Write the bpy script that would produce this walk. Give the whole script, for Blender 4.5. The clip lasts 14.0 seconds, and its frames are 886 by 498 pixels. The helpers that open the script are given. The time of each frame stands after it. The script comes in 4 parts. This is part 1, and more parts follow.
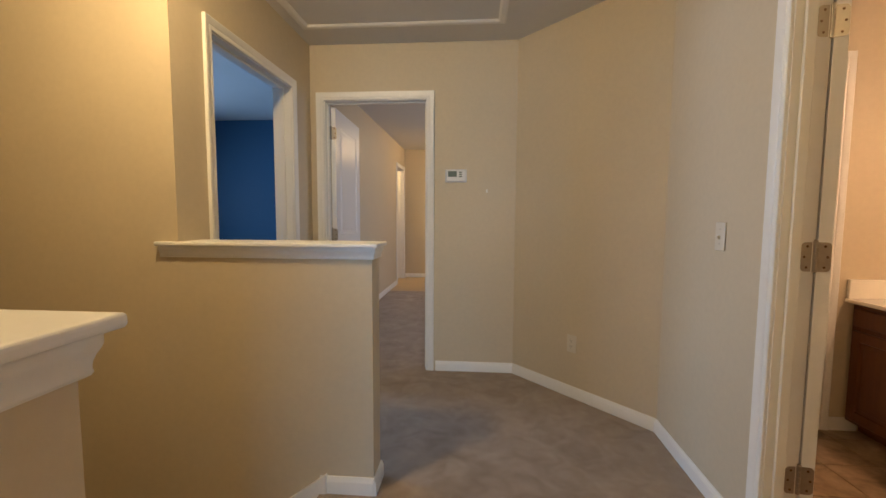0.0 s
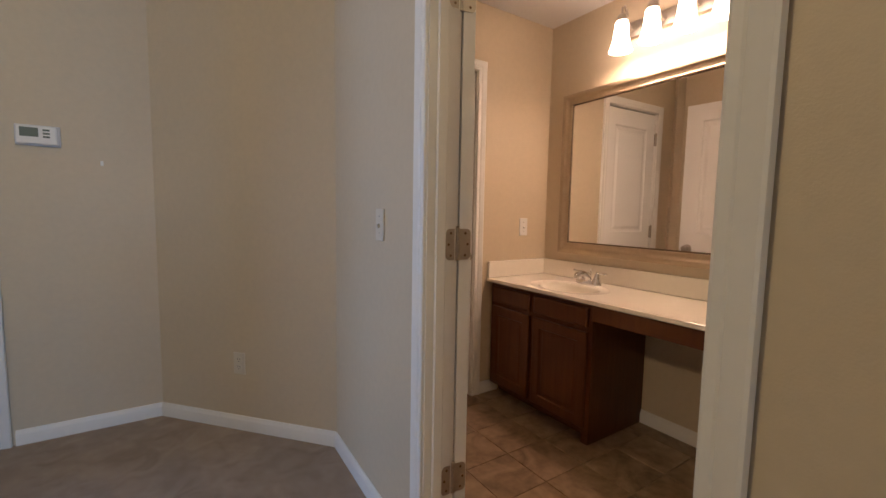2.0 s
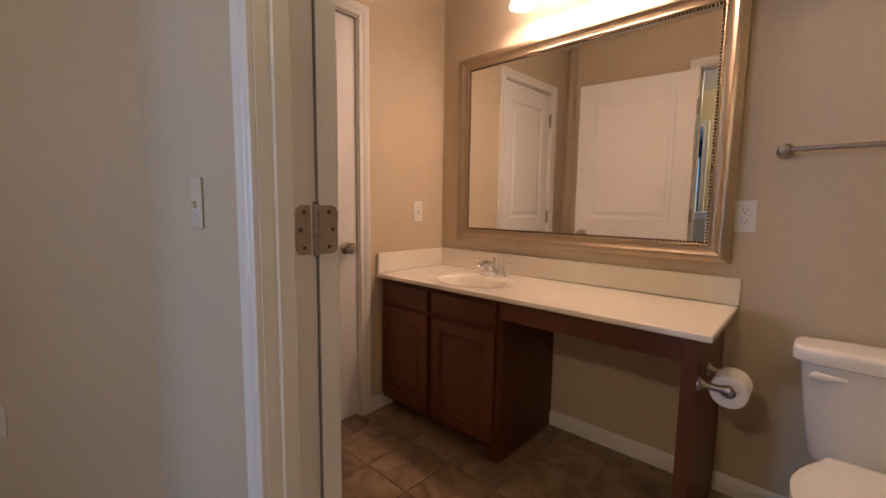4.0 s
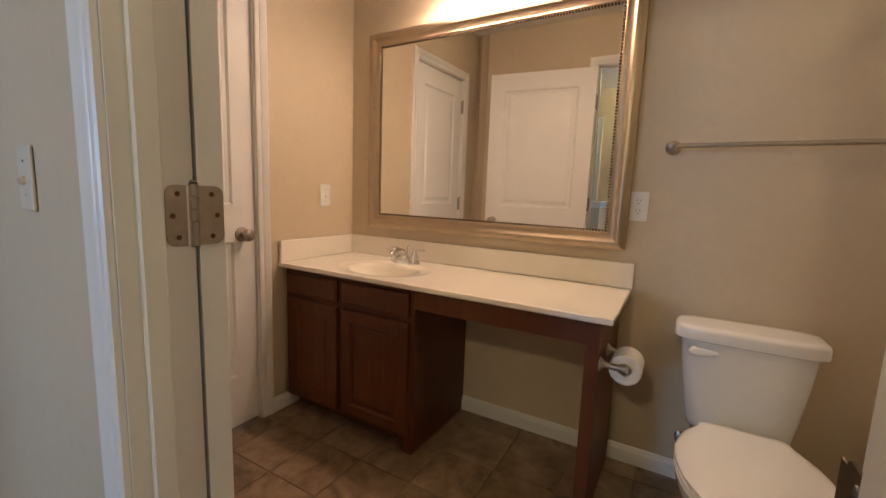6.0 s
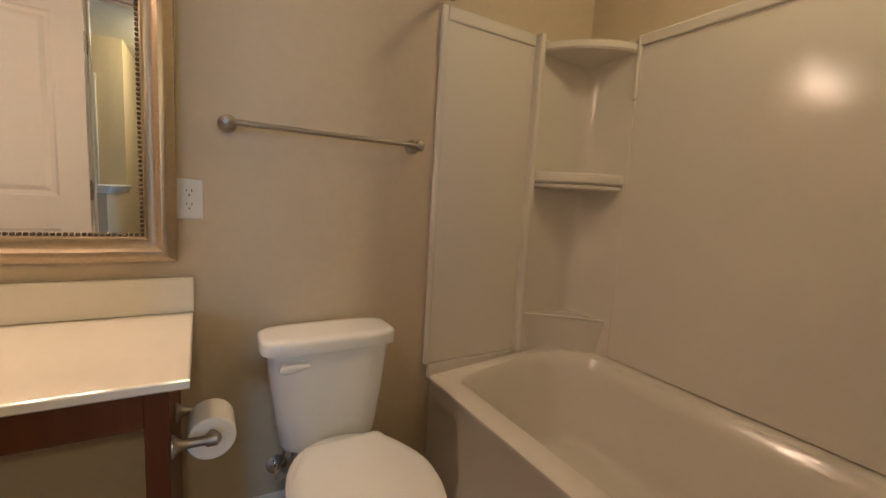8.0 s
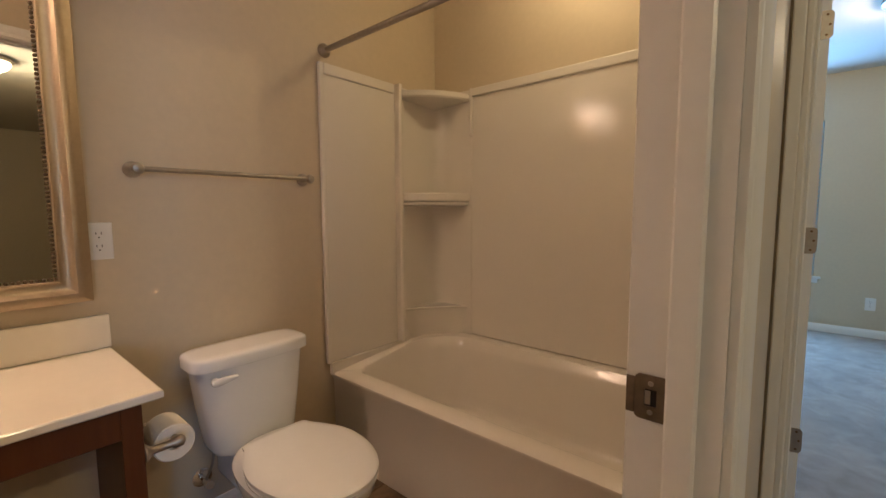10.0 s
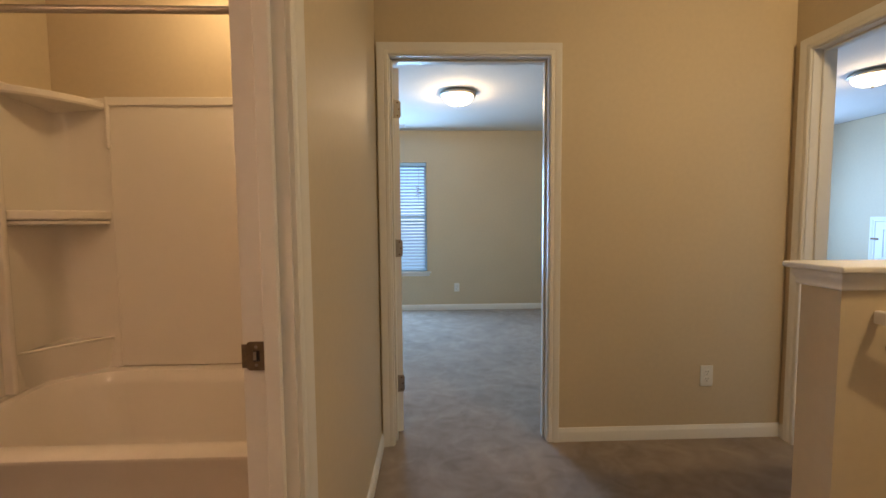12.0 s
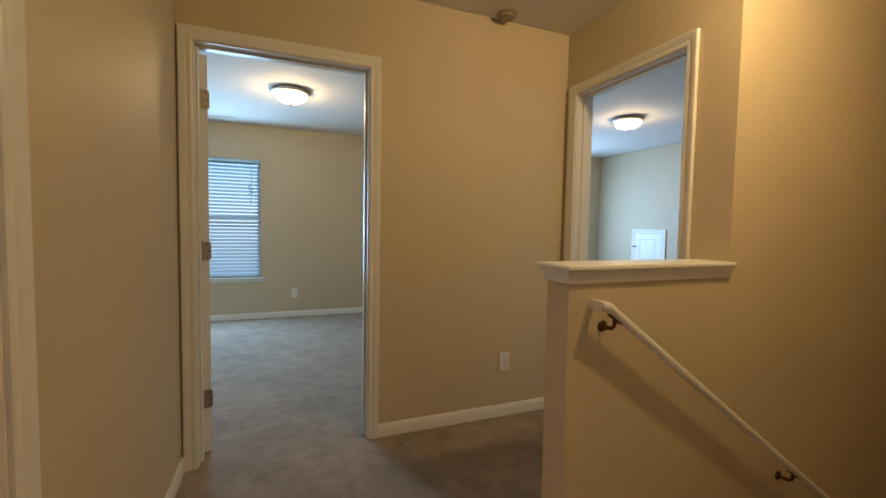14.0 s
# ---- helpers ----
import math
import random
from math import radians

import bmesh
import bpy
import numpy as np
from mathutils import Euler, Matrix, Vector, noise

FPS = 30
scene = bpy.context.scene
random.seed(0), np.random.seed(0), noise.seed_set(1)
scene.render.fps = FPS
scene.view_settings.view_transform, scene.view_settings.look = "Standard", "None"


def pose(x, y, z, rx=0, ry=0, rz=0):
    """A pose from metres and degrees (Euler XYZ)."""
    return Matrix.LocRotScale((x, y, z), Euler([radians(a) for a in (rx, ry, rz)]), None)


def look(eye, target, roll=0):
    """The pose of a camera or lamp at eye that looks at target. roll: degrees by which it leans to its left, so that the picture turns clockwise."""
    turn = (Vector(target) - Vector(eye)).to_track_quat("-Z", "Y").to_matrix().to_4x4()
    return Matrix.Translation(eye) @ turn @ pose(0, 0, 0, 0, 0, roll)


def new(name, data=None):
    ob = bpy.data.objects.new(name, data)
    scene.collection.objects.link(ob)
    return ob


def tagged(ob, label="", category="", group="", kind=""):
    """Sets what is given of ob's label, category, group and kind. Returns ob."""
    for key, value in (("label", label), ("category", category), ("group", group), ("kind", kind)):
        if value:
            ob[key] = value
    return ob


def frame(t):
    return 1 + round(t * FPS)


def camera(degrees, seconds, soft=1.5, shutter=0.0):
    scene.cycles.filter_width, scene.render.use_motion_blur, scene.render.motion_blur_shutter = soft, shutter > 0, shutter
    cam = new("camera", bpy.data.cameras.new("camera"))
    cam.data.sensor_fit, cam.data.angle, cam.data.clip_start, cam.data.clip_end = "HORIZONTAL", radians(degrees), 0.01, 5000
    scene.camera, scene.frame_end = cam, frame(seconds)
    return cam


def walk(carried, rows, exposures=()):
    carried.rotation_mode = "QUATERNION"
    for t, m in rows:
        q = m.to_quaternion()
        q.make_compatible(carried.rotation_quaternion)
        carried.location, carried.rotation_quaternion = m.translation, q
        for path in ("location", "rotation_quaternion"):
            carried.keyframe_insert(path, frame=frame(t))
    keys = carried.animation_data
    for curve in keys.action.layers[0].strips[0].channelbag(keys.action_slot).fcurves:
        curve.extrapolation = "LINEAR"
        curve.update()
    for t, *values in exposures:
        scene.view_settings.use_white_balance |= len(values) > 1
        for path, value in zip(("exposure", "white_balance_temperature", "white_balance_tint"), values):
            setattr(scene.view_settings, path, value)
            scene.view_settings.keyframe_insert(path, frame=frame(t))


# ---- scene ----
cam = camera(93.9, 14.0)
PATH = [
    (0, (2.759, 2.692, 1.178), (2.604, 4.68, 1.021), 0.3),
    (0.5, (2.827, 2.723, 1.166), (2.992, 4.71, 1.003), 0.6),
    (1, (2.915, 2.788, 1.156), (3.398, 4.722, 0.992), 0.8),
    (1.5, (3.021, 2.907, 1.146), (3.816, 4.736, 0.99), 1.2),
    (2, (3.12, 3.078, 1.149), (4.215, 4.743, 0.975), 1.0),
    (2.5, (3.17, 3.259, 1.167), (4.498, 4.743, 0.982), 0.3),
    (3, (3.245, 3.33, 1.142), (4.66, 4.731, 0.951), 0.1),
    (5.3, (3.544, 3.406, 1.097), (5.119, 4.61, 0.831), 1.7),
    (5.5, (3.524, 3.406, 1.1), (5.13, 4.566, 0.826), 1.7),
    (6, (3.476, 3.433, 1.105), (5.194, 4.421, 0.834), 2.1),
    (6.5, (3.541, 3.458, 1.095), (5.428, 4.077, 0.855), 2.9),
    (7, (3.633, 3.5, 1.115), (5.615, 3.54, 0.853), 2.2),
    (7.5, (3.747, 3.548, 1.123), (5.661, 3.029, 0.865), 3.0),
    (8, (3.873, 3.561, 1.123), (5.583, 2.553, 0.88), 3.4),
    (8.2, (3.896, 3.56, 1.128), (5.512, 2.406, 0.886), 3.3),
    (10.3, (3.625, 3.938, 1.184), (4.866, 2.377, 1.029), -0.8),
    (10.5, (3.615, 3.967, 1.198), (4.797, 2.359, 1.066), -1.0),
    (11, (3.567, 4.032, 1.196), (4.253, 2.157, 1.082), -0.0),
    (11.5, (3.521, 4.111, 1.202), (3.828, 2.137, 1.092), -0.4),
    (12, (3.428, 4.154, 1.194), (3.365, 2.159, 1.062), -0.5),
    (12.5, (3.347, 4.181, 1.191), (3.047, 2.208, 1.061), -0.1),
    (13, (3.308, 4.207, 1.189), (2.881, 2.257, 1.076), 0.1),
    (13.5, (3.294, 4.234, 1.192), (2.731, 2.318, 1.085), 0.5),
    (14, (3.263, 4.251, 1.191), (2.523, 2.396, 1.085), 1.0),
]
EXPO = [(0, 0.04, 7000, 17), (1.0, -0.12, 6100, 16), (1.5, -0.20, 5800, 17), (2.2, -0.32, 5850, 20), (3, -0.38, 5900, 25), (5.5, -0.23, 5800, 15), (6.5, -0.10, 5550, 10), (7, -0.05, 5500, 9), (7.5, -0.08, 5500, 9), (8, -0.14, 5650, 9), (10.5, -0.22, 6000, 15), (11, -0.20, 5850, 14), (11.5, 0.0, 5900, 16), (12.5, -0.30, 8300, 24), (13.5, -0.33, 8300, 19), (14, -0.34, 7900, 17)]
walk(cam, [(t, look(eye, target, roll)) for t, eye, target, roll in PATH], EXPO)

# ---------------- world, sun, large lights ----------------
W0, E0, S0, N0, CH = 1.515, 3.742, 2.0, 5.782, 2.437      # faces of the landing's walls, ceiling height
XM, YC, BX, BC = 5.29, 5.09, 3.830, 2.38                   # bathroom: mirror wall, closet wall, door wall, ceiling
TH = 0.115

world = bpy.data.worlds.new("sky_world")
scene.world = world
world.use_nodes = True
wn = world.node_tree.nodes
sky = wn.new("ShaderNodeTexSky")
sky.sky_type, sky.sun_disc, sky.sun_elevation, sky.sun_rotation = "NISHITA", False, radians(38), radians(20)
sky.dust_density, sky.ozone_density = 0.2, 4.0
wn["Background"].inputs[1].default_value = 0.12
world.node_tree.links.new(sky.outputs[0], wn["Background"].inputs[0])

sun = new("sun", bpy.data.lights.new("sun", "SUN"))
sun.data.energy, sun.data.angle, sun.data.color = 2.0, radians(0.6), (1.0, 0.95, 0.88)
sun.matrix_world = look((0, 0, 6), (2.2, 5.2, 0))


def area(name, eye, target, w, h, watts, color):
    ob = new(name, bpy.data.lights.new(name, "AREA"))
    ob.data.shape, ob.data.size, ob.data.size_y = "RECTANGLE", w, h
    ob.data.energy, ob.data.color = watts, color
    ob.matrix_world = look(eye, target)
    return ob


def bulb(name, at, watts, color, radius=0.04):
    ob = new(name, bpy.data.lights.new(name, "POINT"))
    ob.location, ob.data.energy, ob.data.color, ob.data.shadow_soft_size = at, watts, color, radius
    return ob


VAN = (1.0, 0.625, 0.38)
area("window_light_south", (3.92, -1.33, 1.25), (3.92, 3, 1.0), 0.85, 1.35, 86, (0.25, 0.58, 1.0))
area("sky_light_south", (3.92, -2.6, 1.5), (3.92, 3, 1.3), 3.0, 3.0, 30, (0.14, 0.50, 1.0))
area("window_light_west", (-0.6, -1.46, 1.35), (-0.9, 2, 1.2), 1.2, 1.4, 98, (0.25, 0.55, 1.0))
area("window_light_blue", (-2.2, 6.2, 1.4), (1, 6.1, 1.35), 1.2, 1.4, 52, (0.32, 0.60, 1.0)).data.spread = radians(110)
area("window_light_north", (4.5, 8.0, 1.4), (1.4, 7.6, 1.0), 1.6, 1.4, 22, (0.62, 0.74, 1.0))

# ---------------- materials ----------------


def mat(name, color, rough=0.6, metal=0.0, grain=0.0, scale=8.0, fine=60.0, bump=0.0, bump_scale=300.0, tint=None, spec=0.5, coat=0.0):
    m = bpy.data.materials.new(name)
    m.use_nodes = True
    t, n = m.node_tree, m.node_tree.nodes
    b = n["Principled BSDF"]
    b.inputs["Base Color"].default_value = (*color, 1)
    b.inputs["Roughness"].default_value, b.inputs["Metallic"].default_value = rough, metal
    b.inputs["Specular IOR Level"].default_value = spec
    b.inputs["Coat Weight"].default_value = coat
    geo = n.new("ShaderNodeNewGeometry")
    if grain:
        a, c = n.new("ShaderNodeTexNoise"), n.new("ShaderNodeTexNoise")
        a.inputs["Scale"].default_value, c.inputs["Scale"].default_value = scale, fine
        a.inputs["Detail"].default_value, c.inputs["Detail"].default_value = 4, 3
        t.links.new(geo.outputs["Position"], a.inputs["Vector"])
        t.links.new(geo.outputs["Position"], c.inputs["Vector"])
        mix = n.new("ShaderNodeMath")
        mix.operation = "ADD"
        t.links.new(a.outputs[0], mix.inputs[0])
        t.links.new(c.outputs[0], mix.inputs[1])
        r = n.new("ShaderNodeMapRange")
        r.inputs[1].default_value, r.inputs[2].default_value = 0.6, 1.4
        t.links.new(mix.outputs[0], r.inputs[0])
        mc = n.new("ShaderNodeMix")
        mc.data_type = "RGBA"
        lo = tint or tuple(c * (1 - grain) for c in color)
        hi = tuple(min(1, c * (1 + grain)) for c in color)
        mc.inputs[6].default_value, mc.inputs[7].default_value = (*lo, 1), (*hi, 1)
        t.links.new(r.outputs[0], mc.inputs[0])
        t.links.new(mc.outputs[2], b.inputs["Base Color"])
        rr = n.new("ShaderNodeMapRange")
        rr.inputs[3].default_value, rr.inputs[4].default_value = max(0, rough - 0.06), min(1, rough + 0.06)
        t.links.new(a.outputs[0], rr.inputs[0])
        t.links.new(rr.outputs[0], b.inputs["Roughness"])
    if bump:
        d, bp = n.new("ShaderNodeTexNoise"), n.new("ShaderNodeBump")
        d.inputs["Scale"].default_value, d.inputs["Detail"].default_value = bump_scale, 3
        bp.inputs["Strength"].default_value, bp.inputs["Distance"].default_value = bump, 0.002
        t.links.new(geo.outputs["Position"], d.inputs["Vector"])
        t.links.new(d.outputs[0], bp.inputs["Height"])
        t.links.new(bp.outputs[0], b.inputs["Normal"])
    return m


def glow(name, color, strength):
    m = bpy.data.materials.new(name)
    m.use_nodes = True
    b = m.node_tree.nodes["Principled BSDF"]
    b.inputs["Base Color"].default_value = (0.9, 0.88, 0.84, 1)
    b.inputs["Emission Color"].default_value = (*color, 1)
    b.inputs["Emission Strength"].default_value = strength
    b.inputs["Roughness"].default_value = 0.35
    return m


PAINT = mat("beige_wall_paint", (0.600, 0.503, 0.360), 0.57, grain=0.04, scale=2.2, fine=40, bump=0.18, bump_scale=260)
BLUEP = mat("deep_blue_wall_paint", (0.001, 0.078, 0.165), 0.6, grain=0.05, scale=2, fine=40, bump=0.15, bump_scale=260)
CEIL = mat("flat_white_ceiling_paint", (0.70, 0.68, 0.65), 0.85, grain=0.03, scale=3, fine=60, bump=0.35, bump_scale=160)
TRIM = mat("white_semigloss_trim", (0.80, 0.785, 0.75), 0.32, grain=0.02, scale=5, fine=50, bump=0.05, bump_scale=120)
DOORP = mat("white_moulded_door", (0.83, 0.82, 0.81), 0.38, grain=0.02, scale=5, fine=80, bump=0.12, bump_scale=90)
PLASTIC = mat("white_plastic", (0.78, 0.77, 0.74), 0.3, grain=0.01, scale=8)
IVORY = mat("ivory_plastic", (0.66, 0.60, 0.50), 0.35, grain=0.01, scale=8)
NICKEL = mat("brushed_nickel", (0.42, 0.38, 0.33), 0.40, 1.0, grain=0.06, scale=60)
CHROME = mat("polished_chrome", (0.85, 0.85, 0.86), 0.06, 1.0, grain=0.02, scale=20)
BRONZE = mat("aged_bronze", (0.16, 0.09, 0.05), 0.4, 1.0, grain=0.2, scale=30)
AGED = mat("darkened_nickel", (0.24, 0.19, 0.14), 0.38, 1.0, grain=0.15, scale=60)
PORC = mat("white_porcelain", (0.83, 0.84, 0.86), 0.08, grain=0.01, scale=4, coat=0.4)
TUBM = mat("gloss_white_acrylic", (0.77, 0.725, 0.655), 0.13, grain=0.012, scale=4, bump=0.03, bump_scale=20)
MARBLE = mat("cultured_marble", (0.84, 0.79, 0.69), 0.14, grain=0.025, scale=6, fine=30, coat=0.3)
DARK = mat("dark_gap", (0.02, 0.018, 0.015), 0.8, grain=0.1)
PAPER = mat("white_tissue", (0.82, 0.79, 0.74), 0.9, grain=0.03, scale=30, bump=0.3, bump_scale=400)
SCREEN = mat("grey_display", (0.16, 0.19, 0.16), 0.2, grain=0.05)
# white blinds: the blue of the daylight is put into their base colour
SLAT = mat("blind_slat_daylight_blue", (0.42, 0.69, 0.90), 0.4, grain=0.02, scale=10)
GRILLE = mat("white_metal_grille", (0.72, 0.72, 0.72), 0.4, grain=0.02)
DOME = glow("lit_frosted_glass", (1.0, 0.80, 0.48), 9)
SHADE = glow("lit_bell_glass", (1.0, 0.70, 0.47), 14)
SILVER = mat("antiqued_silver_leaf_frame", (0.43, 0.345, 0.24), 0.38, 0.84, grain=0.08, scale=14, fine=90, bump=0.03, bump_scale=240)
BEAD = mat("dark_bronzed_beading", (0.10, 0.068, 0.038), 0.45, 0.6, grain=0.3, scale=60)
MIRROR = mat("mirror_silver", (0.93, 0.94, 0.93), 0.0, 1.0)


def wood_mat(name, a, b2, axis=2):
    m = bpy.data.materials.new(name)
    m.use_nodes = True
    t, n = m.node_tree, m.node_tree.nodes
    p = n["Principled BSDF"]
    p.inputs["Roughness"].default_value = 0.42
    p.inputs["Specular IOR Level"].default_value = 0.35
    co, mp = n.new("ShaderNodeTexCoord"), n.new("ShaderNodeMapping")
    mp.inputs["Scale"].default_value = (28, 28, 1.6)
    no, no2, ramp = n.new("ShaderNodeTexNoise"), n.new("ShaderNodeTexNoise"), n.new("ShaderNodeValToRGB")
    no.inputs["Scale"].default_value, no.inputs["Detail"].default_value = 1.6, 6
    no2.inputs["Scale"].default_value = 3.0
    t.links.new(co.outputs["Object"], mp.inputs[0])
    t.links.new(mp.outputs[0], no.inputs["Vector"])
    t.links.new(co.outputs["Object"], no2.inputs["Vector"])
    ad = n.new("ShaderNodeMath")
    ad.operation = "MULTIPLY"
    t.links.new(no.outputs[0], ad.inputs[0])
    t.links.new(no2.outputs[0], ad.inputs[1])
    ramp.color_ramp.elements[0].position, ramp.color_ramp.elements[1].position = 0.12, 0.42
    ramp.color_ramp.elements[0].color, ramp.color_ramp.elements[1].color = (*a, 1), (*b2, 1)
    t.links.new(ad.outputs[0], ramp.inputs[0])
    t.links.new(ramp.outputs[0], p.inputs["Base Color"])
    bp = n.new("ShaderNodeBump")
    bp.inputs["Strength"].default_value, bp.inputs["Distance"].default_value = 0.15, 0.001
    t.links.new(no.outputs[0], bp.inputs["Height"])
    t.links.new(bp.outputs[0], p.inputs["Normal"])
    return m


CHERRY = wood_mat("stained_cherry_wood", (0.088, 0.026, 0.006), (0.135, 0.043, 0.0095))


def carpet_mat():
    m = bpy.data.materials.new("taupe_cut_pile_carpet")
    m.use_nodes = True
    t, n = m.node_tree, m.node_tree.nodes
    p = n["Principled BSDF"]
    p.inputs["Roughness"].default_value = 0.95
    p.inputs["Sheen Weight"].default_value = 0.25
    g = n.new("ShaderNodeNewGeometry")
    big, mid, fine, ramp = n.new("ShaderNodeTexNoise"), n.new("ShaderNodeTexNoise"), n.new("ShaderNodeTexNoise"), n.new("ShaderNodeValToRGB")
    for k, s, d in ((big, 2.6, 6), (mid, 9.0, 4), (fine, 260.0, 2)):
        k.inputs["Scale"].default_value, k.inputs["Detail"].default_value = s, d
        t.links.new(g.outputs["Position"], k.inputs["Vector"])
    big.inputs["Distortion"].default_value = 1.6
    mid.inputs["Distortion"].default_value = 1.0
    a, c = n.new("ShaderNodeMath"), n.new("ShaderNodeMath")
    a.operation = "MULTIPLY_ADD"
    a.inputs[1].default_value = 0.9
    t.links.new(big.outputs[0], a.inputs[0])
    t.links.new(mid.outputs[0], a.inputs[2])
    c.operation = "MULTIPLY_ADD"
    c.inputs[1].default_value = 0.9
    t.links.new(fine.outputs[0], c.inputs[0])
    t.links.new(a.outputs[0], c.inputs[2])
    r = n.new("ShaderNodeMapRange")
    r.inputs[1].default_value, r.inputs[2].default_value = 1.06, 1.72
    t.links.new(c.outputs[0], r.inputs[0])
    ramp.color_ramp.elements[0].color = (0.218, 0.164, 0.126, 1)
    ramp.color_ramp.elements[1].color = (0.385, 0.305, 0.248, 1)
    t.links.new(r.outputs[0], ramp.inputs[0])
    t.links.new(ramp.outputs[0], p.inputs["Base Color"])
    bp = n.new("ShaderNodeBump")
    bp.inputs["Strength"].default_value, bp.inputs["Distance"].default_value = 0.8, 0.006
    t.links.new(c.outputs[0], bp.inputs["Height"])
    t.links.new(bp.outputs[0], p.inputs["Normal"])
    return m


CARPET = carpet_mat()


def tile_mat():
    m = bpy.data.materials.new("brown_stone_look_tile")
    m.use_nodes = True
    t, n = m.node_tree, m.node_tree.nodes
    p = n["Principled BSDF"]
    g, oi = n.new("ShaderNodeNewGeometry"), n.new("ShaderNodeObjectInfo")
    a, b3, ramp = n.new("ShaderNodeTexNoise"), n.new("ShaderNodeTexNoise"), n.new("ShaderNodeValToRGB")
    add = n.new("ShaderNodeVectorMath")
    sc = n.new("ShaderNodeMath")
    sc.operation = "MULTIPLY"
    sc.inputs[1].default_value = 20
    t.links.new(oi.outputs["Random"], sc.inputs[0])
    t.links.new(g.outputs["Position"], add.inputs[0])
    t.links.new(sc.outputs[0], add.inputs[1])
    a.inputs["Scale"].default_value, a.inputs["Detail"].default_value, a.inputs["Distortion"].default_value = 5, 7, 1.5
    b3.inputs["Scale"].default_value, b3.inputs["Detail"].default_value = 30, 4
    t.links.new(add.outputs[0], a.inputs["Vector"])
    t.links.new(add.outputs[0], b3.inputs["Vector"])
    ma = n.new("ShaderNodeMath")
    ma.operation = "MULTIPLY_ADD"
    ma.inputs[1].default_value = 0.35
    t.links.new(b3.outputs[0], ma.inputs[0])
    t.links.new(a.outputs[0], ma.inputs[2])
    r = n.new("ShaderNodeMapRange")
    r.inputs[1].default_value, r.inputs[2].default_value = 0.45, 0.95
    t.links.new(ma.outputs[0], r.inputs[0])
    ramp.color_ramp.elements[0].color = (0.135, 0.083, 0.044, 1)
    ramp.color_ramp.elements[1].color = (0.41, 0.29, 0.18, 1)
    t.links.new(r.outputs[0], ramp.inputs[0])
    t.links.new(ramp.outputs[0], p.inputs["Base Color"])
    p.inputs["Roughness"].default_value = 0.38
    bp = n.new("ShaderNodeBump")
    bp.inputs["Strength"].default_value, bp.inputs["Distance"].default_value = 0.25, 0.002
    t.links.new(ma.outputs[0], bp.inputs["Height"])
    t.links.new(bp.outputs[0], p.inputs["Normal"])
    return m


TILE = tile_mat()
GROUT = mat("brown_grout", (0.27, 0.195, 0.13), 0.8, grain=0.1, scale=30)

# ---------------- mesh helpers ----------------


def part(name, bm, material, parent=None, label="", kind="", smooth=None, category=""):
    bmesh.ops.recalc_face_normals(bm, faces=bm.faces)
    me = bpy.data.meshes.new(name)
    if smooth is not None:
        for f in bm.faces:
            f.smooth = True
        for e in bm.edges:
            e.smooth = len(e.link_faces) == 2 and e.calc_face_angle(0) < radians(smooth)
    bm.to_mesh(me)
    bm.free()
    me.materials.append(material)
    ob = new(name, me)
    if parent:
        ob.parent = parent
    return tagged(ob, label, category, kind=kind)


def thing(name, m, label, category, group="", kind=""):
    ob = new(name)
    ob.empty_display_size = 0.1
    ob.matrix_basis = m
    return tagged(ob, label, category, group, kind)


def box(bm, x0, y0, z0, x1, y1, z1, bevel=0.0, seg=1, m=None):
    r = bmesh.ops.create_cube(bm, size=1)
    vs = r["verts"]
    for v in vs:
        v.co = Vector((x0 + (v.co.x + 0.5) * (x1 - x0), y0 + (v.co.y + 0.5) * (y1 - y0), z0 + (v.co.z + 0.5) * (z1 - z0)))
    if bevel:
        es = list({e for v in vs for e in v.link_edges})
        out = bmesh.ops.bevel(bm, geom=es, offset=bevel, segments=seg, affect="EDGES", profile=0.5)
        vs = list({v for v in out["verts"]} | {v for v in vs if v.is_valid})
    if m:
        for v in vs:
            v.co = m @ v.co
    return bm


def bbox(*a, **k):
    return box(bmesh.new(), *a, **k)


def loft(bm, rings, closed=True, cap0=True, cap1=True):
    rows = [[bm.verts.new(p) for p in ring] for ring in rings]
    n = len(rows[0])
    for a, b in zip(rows, rows[1:]):
        for i in range(n if closed else n - 1):
            j = (i + 1) % n
            bm.faces.new((a[i], a[j], b[j], b[i]))
    if cap0:
        bm.faces.new(rows[0][::-1])
    if cap1:
        bm.faces.new(rows[-1])
    return bm


def lathe(bm, profile, n=24, m=None, cap0=True, cap1=True):
    """profile: (radius, height) pairs round z."""
    m = m or Matrix()
    rings = [[m @ Vector((r * math.cos(2 * math.pi * i / n), r * math.sin(2 * math.pi * i / n), z)) for i in range(n)] for r, z in profile]
    return loft(bm, rings, cap0=cap0, cap1=cap1)


def tube(bm, pts, r, n=12):
    pts = [Vector(p) for p in pts]
    rings = []
    for i, p in enumerate(pts):
        d = (pts[min(i + 1, len(pts) - 1)] - pts[max(i - 1, 0)]).normalized()
        a = d.cross(Vector((0, 0, 1)) if abs(d.z) < 0.9 else Vector((1, 0, 0))).normalized()
        b = d.cross(a).normalized()
        rr = r[i] if isinstance(r, (list, tuple)) else r
        rings.append([p + rr * (a * math.cos(2 * math.pi * k / n) + b * math.sin(2 * math.pi * k / n)) for k in range(n)])
    return loft(bm, rings)


